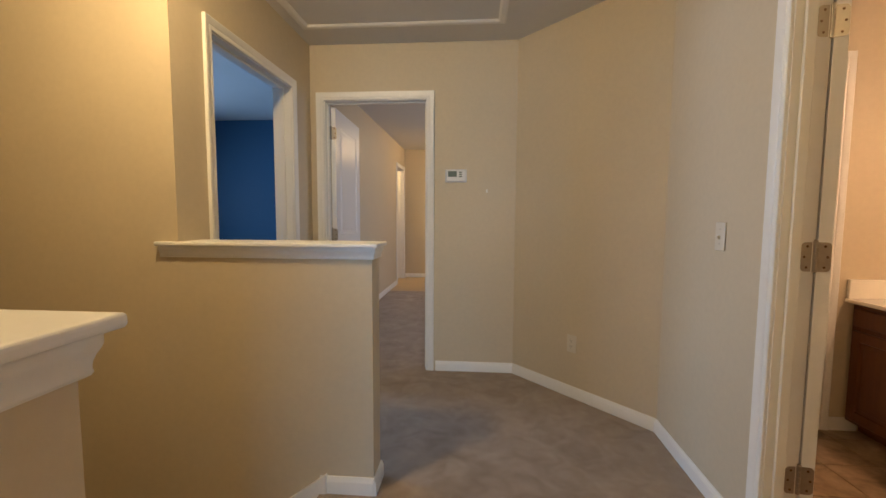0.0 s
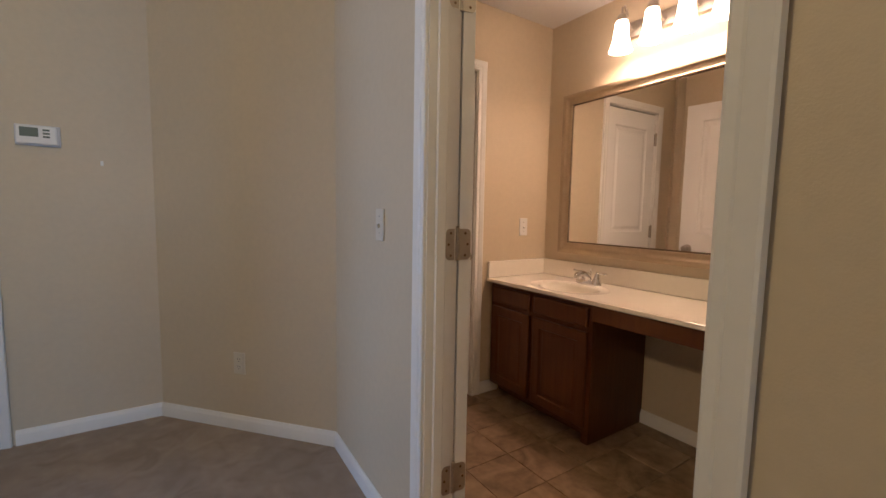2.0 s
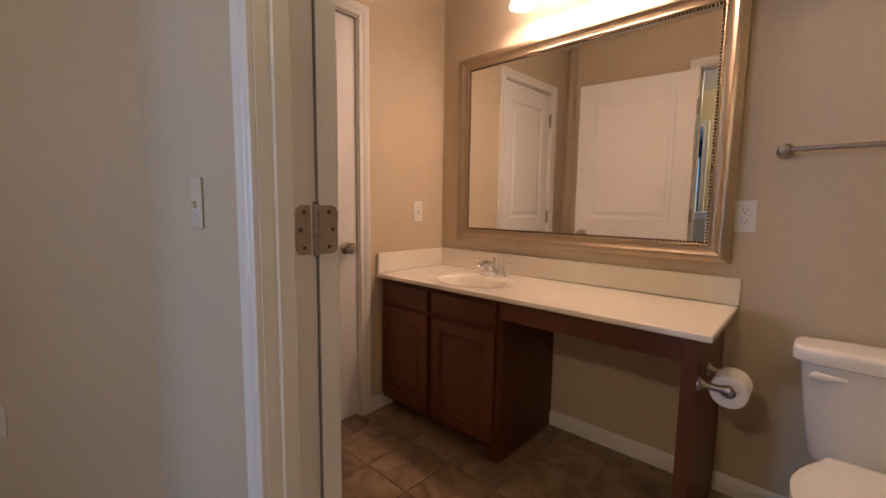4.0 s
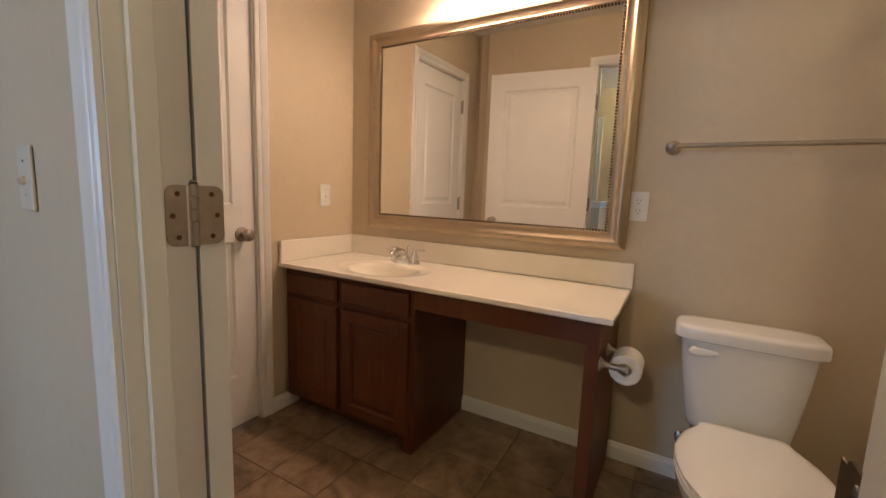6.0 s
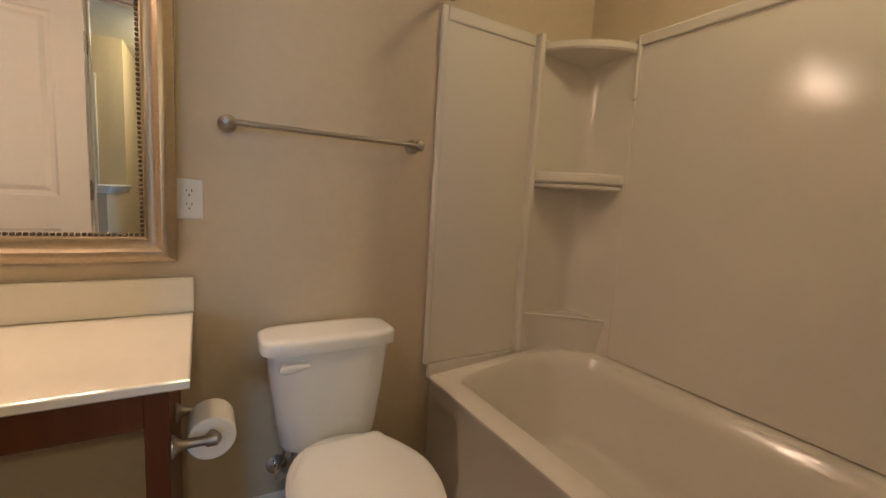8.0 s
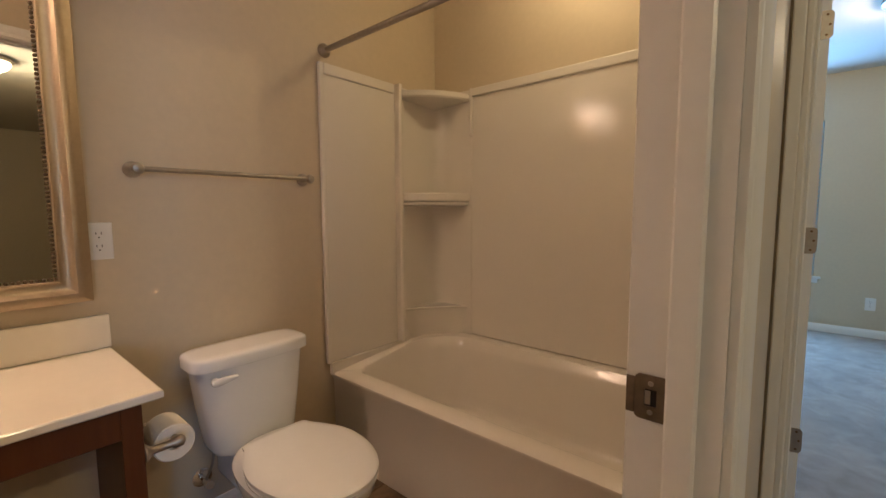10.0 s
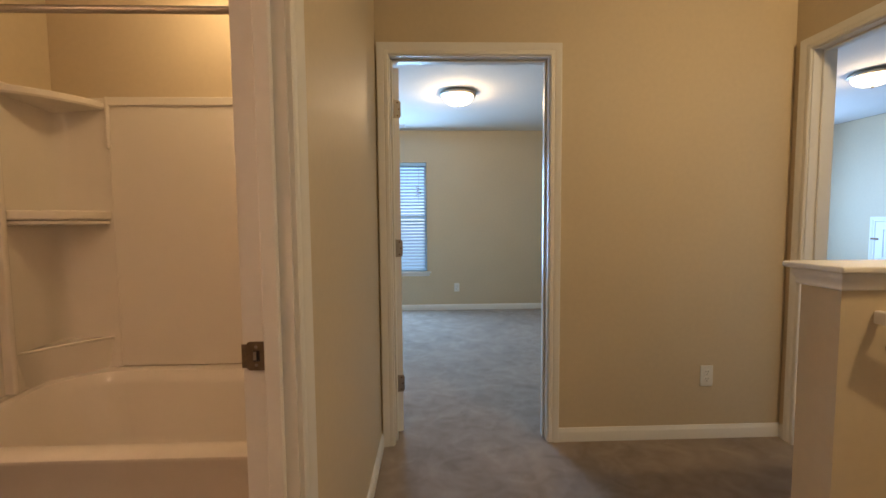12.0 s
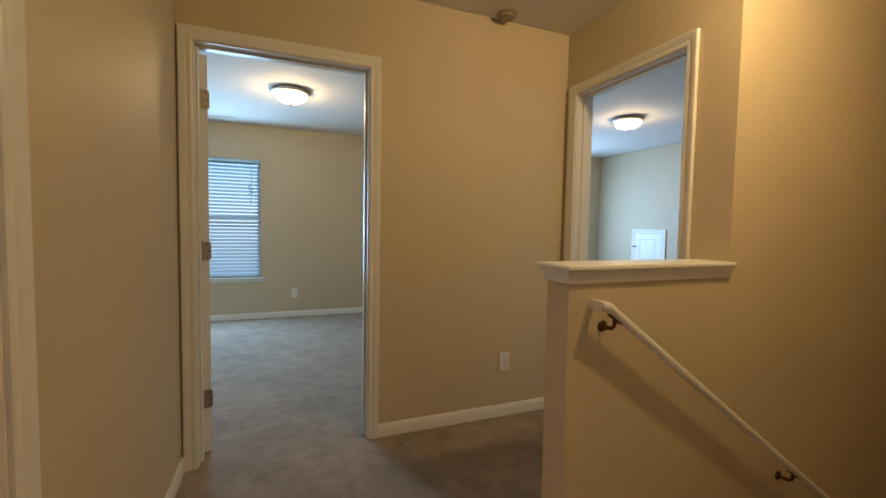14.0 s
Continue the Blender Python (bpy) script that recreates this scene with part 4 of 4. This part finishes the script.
# vanity light bar with four bell shades
vl = thing("vanity_light", pose(XM, 4.235, 2.165), "four-lamp brushed nickel vanity light with lit bell glass shades", "wall lamp")
bm = bmesh.new()
rg = []
for x, f in ((-0.001, 1.0), (-0.014, 1.0), (-0.022, 0.86)):
    ring_ = []
    for k in range(32):
        a = 2 * math.pi * k / 32
        ring_.append(Vector((x, (0.285 if math.cos(a) > 0 else -0.285) + 0.045 * f * math.cos(a), 0.045 * f * math.sin(a))))
    rg.append(ring_)
loft(bm, rg)
part("bar", bm, NICKEL, vl, smooth=40)
for k in range(4):
    y = (k - 1.5) * 0.168
    lp = new("lamp")
    lp.parent, lp.location = vl, (-0.130, y, 0)
    part("arm", tube(bmesh.new(), ((0.125, 0, 0.0), (0.095, 0, -0.012), (0.055, 0, 0.020), (0.040, 0, 0.075), (0.018, 0, 0.098), (0.0, 0, 0.085), (0, 0, 0.030)), 0.006, 10), NICKEL, lp, smooth=70)
    part("fitter", lathe(bmesh.new(), ((0.010, 0.052), (0.020, 0.046), (0.027, 0.030), (0.028, 0.012), (0.024, 0.010)), 24), NICKEL, lp, smooth=45)
    part("shade", lathe(bmesh.new(), ((0.026, 0.018), (0.033, 0.005), (0.037, -0.030), (0.041, -0.070), (0.049, -0.110), (0.060, -0.140), (0.057, -0.140), (0.046, -0.110), (0.038, -0.070)), 32, cap0=False, cap1=False), SHADE, lp, smooth=60)
    bulb("vanity_lamp_light", (XM - 0.140, 4.235 + y, 2.165 - 0.106), 7.6, VAN, 0.03)

# towel bar
tb = thing("towel_bar", pose(XM, 2.885, 1.303), "brushed nickel towel bar", "towel bar")
for y in (0.0, 0.607):
    post = lathe(bmesh.new(), ((0.026, 0.001), (0.026, 0.006), (0.019, 0.012), (0.012, 0.020), (0.011, 0.048), (0.017, 0.054), (0.019, 0.066), (0.014, 0.076), (0.004, 0.080)), 28, T(0, y, 0) @ Matrix.Rotation(radians(-90), 4, "Y"))
    part("post", post, NICKEL, tb, smooth=40)
part("bar", tube(bmesh.new(), ((-0.063, 0.0, 0), (-0.063, 0.607, 0)), 0.0085, 16), NICKEL, tb, smooth=60)

# toilet
to = thing("toilet", pose(XM - 0.005, 3.208, 0), "white two-piece toilet with the lid down", "toilet")
TZS = 0.962


def sup(cx, cy, a0, a1, b, z, n=40, p=2.4, back=0.0):
    """A rounded outline: a0 to the back, a1 to the front, half width b."""
    out = []
    for k in range(n):
        t = 2 * math.pi * k / n
        c, s = math.cos(t), math.sin(t)
        x = (abs(c) ** (2 / p)) * (a0 if c > 0 else -a1)
        out.append(Vector((cx + x, cy + math.copysign(abs(s) ** (2 / p), s) * b, z)))
    return out


bm = bmesh.new()
loft(bm, [sup(-0.115, 0, 0.075, 0.085, hw, z, 48, 4.5) for z, hw in ((0.335, 0.125), (0.345, 0.146), (0.36, 0.152), (0.43, 0.163), (0.55, 0.179), (0.675, 0.192))])
part("tank", bm, PORC, to, smooth=50)
bm = bmesh.new()
loft(bm, [sup(-0.118, 0, 0.095 + o, 0.100 + o, 0.210 + o, z, 48, 4.5) for z, o in ((0.664, -0.008), (0.668, 0), (0.700, 0), (0.709, -0.004), (0.713, -0.014), (0.714, -0.04))])
part("tank_lid", bm, PORC, to, smooth=50)
bm = bmesh.new()
loft(bm, [sup(cx, 0, a0, a1, b, z, 40, p) for cx, a0, a1, b, z, p in ((-0.40, 0.20, 0.19, 0.115, 0.0, 3.0), (-0.40, 0.20, 0.19, 0.115, 0.03, 3.0), (-0.40, 0.19, 0.17, 0.098, 0.09, 2.8), (-0.42, 0.20, 0.18, 0.105, 0.17, 2.5), (-0.45, 0.24, 0.24, 0.150, 0.27, 2.3), (-0.47, 0.26, 0.27, 0.176, 0.35, 2.3), (-0.47, 0.26, 0.275, 0.180, 0.378, 2.3), (-0.47, 0.25, 0.265, 0.170, 0.384, 2.3))])
part("bowl", bm, PORC, to, smooth=60)
part("deck", bbox(-0.26, -0.10, 0.20, -0.03, 0.10, 0.345, 0.025, 4), PORC, to, smooth=50)


def seat_outline(cx, a0, a1, b, z, n=24):
    """A seat seen from above: oval in front, its sides drawn in towards a straight back."""
    right = [(cx - a1 * math.cos(math.pi / 2 * k / n), b * math.sin(math.pi / 2 * k / n) ** 0.92) for k in range(1, n + 1)]
    for k in range(1, n - 3):
        u = k / n
        right.append((cx + a0 * u, b * (1 - 0.46 * u ** 1.7)))
    w = right[-1][1]
    right += [(cx + a0 * 0.93, w * 0.965), (cx + a0 * 0.975, w * 0.90), (cx + a0, w * 0.78), (cx + a0, w * 0.3)]
    pts = [(cx - a1, 0.0)] + right + [(x, -y) for x, y in reversed(right)]
    return [Vector((x, y, z)) for x, y in pts]


for nm, z0, z1, g in (("seat", 0.386, 0.402, 0.004), ("lid", 0.404, 0.424, 0.002)):
    bm = bmesh.new()
    loft(bm, [seat_outline(-0.50, 0.210 + o, 0.264 + o, 0.183 + o, z) for z, o in ((z0, -0.006 - g), (z0 + 0.005, -g), (z1 - 0.006, -g), (z1 - 0.001, -0.008 - g), (z1, -0.03), (z1 + (0.003 if nm == "lid" else 0), -0.09))])
    part(nm, bm, PORC, to, smooth=45)
fl = new("flush_lever")
fl.parent, fl.location = to, (-0.200, 0.148, 0.630)
part("hub", lathe(bmesh.new(), ((0.013, 0.0), (0.013, 0.012), (0.009, 0.017)), 16, Matrix.Rotation(radians(-90), 4, "Y")), PORC, fl, smooth=45)
bm = bmesh.new()
loft(bm, [[Vector((-0.018 + 0.007 * math.cos(a), y, zc + hz * math.sin(a))) for a in [2 * math.pi * k / 14 for k in range(14)]]
          for y, zc, hz in ((0.016, 0.0, 0.005), (0.012, 0.0, 0.010), (0.0, 0.0, 0.0135), (-0.020, 0.001, 0.0125), (-0.045, 0.003, 0.0090), (-0.062, 0.004, 0.0065), (-0.068, 0.004, 0.003))])
part("lever", bm, PORC, fl, smooth=60)
for ob in to.children:
    if ob.type == "MESH":
        for v in ob.data.vertices:
            v.co.z *= TZS
    else:
        ob.location.z *= TZS
sv = thing("supply_valve", pose(XM, 3.345, 0.18), "chrome water supply valve with escutcheon and hose", "valve")
part("escutcheon", lathe(bmesh.new(), ((0.036, 0.001), (0.034, 0.006), (0.016, 0.012)), 28, Matrix.Rotation(radians(-90), 4, "Y")), CHROME, sv, smooth=40)
part("valve_body", tube(bmesh.new(), ((-0.005, 0, 0), (-0.055, 0, 0), (-0.06, 0, 0.002)), (0.009, 0.012, 0.010), 14), CHROME, sv, smooth=60)
part("handle", lathe(bmesh.new(), ((0.016, 0.060), (0.019, 0.066), (0.016, 0.078)), 10, Matrix.Rotation(radians(-90), 4, "Y")), CHROME, sv)
part("hose", tube(bmesh.new(), [(-0.045 - 0.03 * math.sin(t * 3.1), -0.03 * t, 0.012 + 0.15 * t) for t in [k / 8 for k in range(9)]], 0.005, 8), NICKEL, sv, smooth=60)

# paper holder on the vanity's end panel
ph = thing("toilet_paper_holder", pose(4.905, 3.62, 0.580), "brushed nickel toilet paper holder", "paper holder")
for x in (-0.075, 0.075):
    part("post", lathe(bmesh.new(), ((0.023, 0.001), (0.023, 0.005), (0.015, 0.012), (0.010, 0.020), (0.010, 0.060), (0.015, 0.066), (0.015, 0.084), (0.008, 0.090)), 24, T(x, 0, 0.0) @ Matrix.Rotation(radians(90), 4, "X")), NICKEL, ph, smooth=40)
part("roller", tube(bmesh.new(), ((-0.07, -0.075, 0), (0.07, -0.075, 0)), 0.009, 14), NICKEL, ph, smooth=60)
pr = thing("toilet_roll", pose(4.905, 3.545, 0.565), "white toilet paper roll on the holder", "toilet roll")
bm = bmesh.new()
prof_r = ((0.019, -0.050), (0.046, -0.050), (0.049, -0.047), (0.049, 0.047), (0.046, 0.050), (0.019, 0.050))
rr = [[Matrix.Rotation(radians(90), 4, "Y") @ Vector((r * math.cos(2 * math.pi * k / 36), r * math.sin(2 * math.pi * k / 36), z)) for k in range(36)] for r, z in prof_r]
loft(bm, rr + [rr[0]], cap0=False, cap1=False)
bmesh.ops.remove_doubles(bm, verts=bm.verts, dist=0.0002)
part("roll", bm, PAPER, pr, smooth=40)

# ---------------- bathtub and surround ----------------
TX0, TX1, TY0, TY1, TZ = BX - 0.046, XM - 0.001, S0 + 0.001, 2.758, 0.405
tub = thing("bathtub", Matrix(), "white acrylic alcove bathtub with rounded basin", "bathtub")


def rrect(x0, x1, y0, y1, r, z, n=10, zf=None, front=None):
    """A rounded outline, its two front corners tighter than the two at the back."""
    out = []
    f = min(r, 0.35 * r + 0.004) if front is None else front
    for cx, cy, a0, r in ((x1 - f, y1 - f, 0, f), (x0 + f, y1 - f, 90, f), (x0 + r, y0 + r, 180, r), (x1 - r, y0 + r, 270, r)):
        for k in range(n):
            a = radians(a0 + 90 * k / (n - 1))
            p = Vector((cx + r * math.cos(a), cy + r * math.sin(a), z))
            if zf:
                p.z += zf(p)
            out.append(p)
    return out


def back_rise(p):
    """The deck climbs towards the walls behind it."""
    d = min(max((TY1 - 0.10 - p.y) / 0.12, 0), 1)
    return 0.058 * d * d * (3 - 2 * d)


bm = bmesh.new()
rings = [rrect(TX0, TX1, TY0, TY1 + 0.005, 0.004, 0.0),
         rrect(TX0, TX1, TY0, TY1 - 0.004, 0.004, 0.10),
         rrect(TX0, TX1, TY0, TY1 - 0.004, 0.004, TZ - 0.035),
         rrect(TX0, TX1, TY0, TY1 + 0.006, 0.004, TZ - 0.022, zf=back_rise),
         rrect(TX0, TX1, TY0, TY1 + 0.006, 0.004, TZ - 0.008, zf=back_rise),
         rrect(TX0 + 0.002, TX1 - 0.002, TY0 + 0.002, TY1 - 0.004, 0.010, TZ, zf=back_rise),
         rrect(TX0 + 0.046, TX1 - 0.085, TY0 + 0.052, TY1 - 0.072, 0.24, TZ + 0.004, zf=lambda p: back_rise(p) * 0.8, front=0.05),
         rrect(TX0 + 0.052, TX1 - 0.091, TY0 + 0.060, TY1 - 0.078, 0.24, TZ + 0.001, zf=lambda p: back_rise(p) * 0.55, front=0.05),
         rrect(TX0 + 0.058, TX1 - 0.097, TY0 + 0.074, TY1 - 0.083, 0.235, TZ - 0.006, zf=lambda p: back_rise(p) * 0.35, front=0.055),
         rrect(TX0 + 0.062, TX1 - 0.102, TY0 + 0.082, TY1 - 0.087, 0.23, TZ - 0.022, zf=lambda p: back_rise(p) * 0.2, front=0.06),
         rrect(TX0 + 0.074, TX1 - 0.118, TY0 + 0.092, TY1 - 0.094, 0.225, TZ - 0.07, front=0.07),
         rrect(TX0 + 0.108, TX1 - 0.176, TY0 + 0.112, TY1 - 0.112, 0.20, 0.150, front=0.09),
         rrect(TX0 + 0.118, TX1 - 0.190, TY0 + 0.121, TY1 - 0.121, 0.19, 0.112, front=0.09),
         rrect(TX0 + 0.130, TX1 - 0.204, TY0 + 0.132, TY1 - 0.132, 0.18, 0.094, front=0.08),
         rrect(TX0 + 0.150, TX1 - 0.224, TY0 + 0.148, TY1 - 0.148, 0.17, 0.088, front=0.07),
         rrect(TX0 + 0.21, TX1 - 0.30, TY0 + 0.20, TY1 - 0.20, 0.10, 0.084, front=0.06)]
loft(bm, rings)
part("shell", bm, TUBM, tub, smooth=50)
part("drain", lathe(bmesh.new(), ((0.030, 0), (0.030, 0.003), (0.018, 0.004)), 24, T(TX0 + 0.34, 2.38, 0.083)), CHROME, tub, smooth=40)

sur = thing("shower_surround", Matrix(), "glossy white three-panel shower surround with corner shelves", "shower surround")
SZ0, SZ1 = 0.455, 1.818
part("side_panel", bbox(TX1 - 0.012, 2.335, SZ0, TX1, 2.790, SZ1, 0.003), TUBM, sur)
part("side_panel", bbox(TX0, 2.335, SZ0, TX0 + 0.012, 2.790, SZ1, 0.003), TUBM, sur)
part("back_panel", bbox(TX0 + 0.266, TY0, SZ0 + 0.012, TX1 - 0.266, TY0 + 0.012, SZ1, 0.003), TUBM, sur)
for x0, x1, e in ((TX1 - 0.022, TX1, -0.03), (TX0, TX0 + 0.022, 0.03)):
    part("trim_strip", bbox(x0, 2.772, SZ0, x1, 2.795, SZ1 + 0.004, 0.006, 2), TUBM, sur)
    part("trim_strip", bbox(x0, 2.345, SZ1 - 0.045, x1, 2.772, SZ1 + 0.004, 0.006, 2), TUBM, sur)
    part("trim_strip", bbox(x0 + min(e, 0), 2.316, SZ0, x1 + max(e, 0), 2.342, SZ1 + 0.006, 0.008, 2), TUBM, sur)
    part("tub_flange", bbox(x0 + 0.004 if e < 0 else x0, 2.05, TZ - 0.01, x1 if e < 0 else x1 - 0.004, 2.775, SZ0 - 0.001, 0.005, 2), TUBM, sur)
part("trim_strip", bbox(TX0 + 0.27, TY0, SZ1 - 0.04, TX1 - 0.27, TY0 + 0.022, SZ1 + 0.004, 0.006, 2), TUBM, sur)
for x in (TX1 - 0.272, TX0 + 0.272):
    part("trim_strip", bbox(x - 0.004, TY0, SZ0 + 0.012, x + 0.004, TY0 + 0.0145, SZ1 - 0.25, 0.002, 2), TUBM, sur)
    part("trim_strip", bbox(x - 0.010, TY0, SZ1 - 0.25, x + 0.010, TY0 + 0.024, SZ1 + 0.006, 0.008, 2), TUBM, sur)


def corner_unit(sx):
    """A corner column with three quarter-round shelves; sx: +1 at the mirror wall."""
    cx = TX1 if sx > 0 else TX0
    u = new("corner_unit")
    u.parent = sur
    R1, R2 = 0.268, 0.325

    def P(a, b, z):
        return Vector((cx - sx * a, TY0 + b, z))
    bm = bmesh.new()
    shell = [(R1, 0.012), (0.16, 0.013), (0.10, 0.016), (0.065, 0.026), (0.040, 0.042), (0.026, 0.066), (0.016, 0.10), (0.013, 0.16), (0.012, R2)]
    loft(bm, [[P(a, b, z) for a, b in shell] + [P(0, R2, z), P(0, 0, z), P(R1, 0, z)] for z in (SZ0, SZ1)])
    part("column", bm, TUBM, u, smooth=35)
    for z, th2 in ((SZ1 - 0.022, 0.036), (1.262, 0.046), (0.625, 0.012)):
        ex = 2.3 if z < 1 else 1.25
        edge = [(R1 * 0.985 * max(0.0, math.cos(radians(7.5 * i))) ** ex, R2 * 0.985 * math.sin(radians(7.5 * i)) ** ex) for i in range(13)]
        bm = bmesh.new()
        rows = []
        for f, dz in ((0.16, -th2 - 0.030), (0.28, -th2 - 0.016), (0.50, -th2 - 0.007), (0.85, -th2 - 0.003), (0.97, -th2), (1.0, -th2 + 0.008), (1.0, -0.006), (0.975, 0.0), (0.90, -0.004)):
            rows.append([P(a * f, b * f, z + dz) for a, b in edge] + [P(0.004, 0.004, z + dz)])
        loft(bm, rows)
        part("shelf", bm, TUBM, u, smooth=35)
        if abs(z - 1.262) < 0.01:
            bm = bmesh.new()
            loft(bm, [[P(a * f, b * f, z + dz) for a, b in edge] + [P(0.004, 0.004, z + dz)] for f, dz in ((0.92, -0.0462), (0.972, -0.050), (0.972, -0.062), (0.90, -0.070))])
            part("lower_ridge", bm, TUBM, u, smooth=35)
        if abs(z - 0.625) < 0.01:
            bm = bmesh.new()
            loft(bm, [[P(a * f, b * f, zz) for a, b in edge] + [P(0.004, 0.004, zz)] for f, zz in ((0.85, TZ + 0.03), (0.87, SZ0 + 0.03), (0.985, 0.612))])
            part("skirt", bm, TUBM, u, smooth=35)


corner_unit(1)
corner_unit(-1)
rod = thing("shower_rod", pose(0, 2.755, 1.878), "brushed nickel shower curtain rod", "shower rod")
part("rod", tube(bmesh.new(), ((east(2.755) + ET + 0.006, 0, 0), (XM - 0.006, 0, 0)), 0.0125, 18), NICKEL, rod, smooth=60)
for x, s in ((XM, -1), (east(2.755) + ET, 1)):
    part("flange", lathe(bmesh.new(), ((0.030, 0.001), (0.030, 0.010), (0.022, 0.020), (0.015, 0.026)), 24, T(x, 0, 0) @ Matrix.Rotation(radians(90 * s), 4, "Y")), NICKEL, rod, smooth=40)

# strike plate in the bathroom door's jamb
sp = thing("strike_plate", pose(FX + ET - 0.021, BD[0], 0.930), "brushed nickel strike plate let into the door jamb", "strike plate")
bm = bmesh.new()
for a, b, c, d in ((-0.020, -0.022, -0.006, 0.022), (0.008, -0.022, 0.020, 0.022), (-0.006, -0.022, 0.008, -0.011), (-0.006, 0.011, 0.008, 0.022)):
    box(bm, a, 0.0005, b, c, 0.0025, d)
for s in (-1, 1):
    loft(bm, [[Vector(p) for p in ((-0.020, y, s * 0.022), (0.020, y, s * 0.022), (0.019, y, s * 0.026), (0.015, y, s * 0.029), (-0.015, y, s * 0.029), (-0.019, y, s * 0.026))] for y in (0.0005, 0.0025)])
box(bm, 0.020, 0.0005, -0.024, 0.030, 0.0025, 0.024, 0.0008)
part("plate", bm, AGED, sp)
part("latch_hole", bbox(-0.0058, 0.0003, -0.0108, 0.0078, 0.0008, 0.0108), DARK, sp)
part("tab", bbox(0.001, 0.0008, -0.009, 0.0076, 0.0022, 0.009, 0.0006), NICKEL, sp)
for s in (-1, 1):
    part("screw", lathe(bmesh.new(), ((0.0036, 0.0024), (0.0028, 0.0034)), 10, T(0.001, 0, s * 0.0185) @ Matrix.Rotation(radians(-90), 4, "X")), NICKEL, sp)

# stair lamp, suite lamp and landing lamp that light the place
flush_lamp(1.78, 3.715, CH, 44, (1.0, 0.78, 0.41), 0.15)
flush_lamp(0.65, 10.05, CH, 30, (1.0, 0.74, 0.34), 0.12)
flush_lamp(4.35, 2.36, BC, 6.5, (1.0, 0.74, 0.36), 0.10)
flush_lamp(2.6, 9.75, CH, 20, (1.0, 0.72, 0.35), 0.12)

# bathroom floor tiles
TS, GAP = 0.246, 0.004
tile_mesh = {}


def tile(x0, y0, x1, y1):
    key = (round(x1 - x0, 4), round(y1 - y0, 4))
    if key not in tile_mesh:
        bm = bmesh.new()
        box(bm, 0, 0, 0, key[0], key[1], 0.005, 0.0012)
        me = bpy.data.meshes.new("tile")
        bm.to_mesh(me)
        bm.free()
        me.materials.append(TILE)
        tile_mesh[key] = me
    ob = new("tile", tile_mesh[key])
    ob.location = (x0, y0, -0.004)
    ob.parent = bpy.data.objects["floor_bathroom"]
    tagged(ob, kind="structure")


ox, oy = 4.437 - 3 * TS, 4.73 - 12 * TS
for i in range(8):
    for j in range(16):
        x0, y0 = ox + i * TS + GAP / 2, oy + j * TS + GAP / 2
        x1, y1 = x0 + TS - GAP, y0 + TS - GAP
        x0, x1, y0, y1 = max(x0, E0 + 0.022), min(x1, XM), max(y0, S0), min(y1, YC)
        if x1 - x0 < 0.02 or y1 - y0 < 0.02:
            continue
        tile(x0, y0, x1, y1)
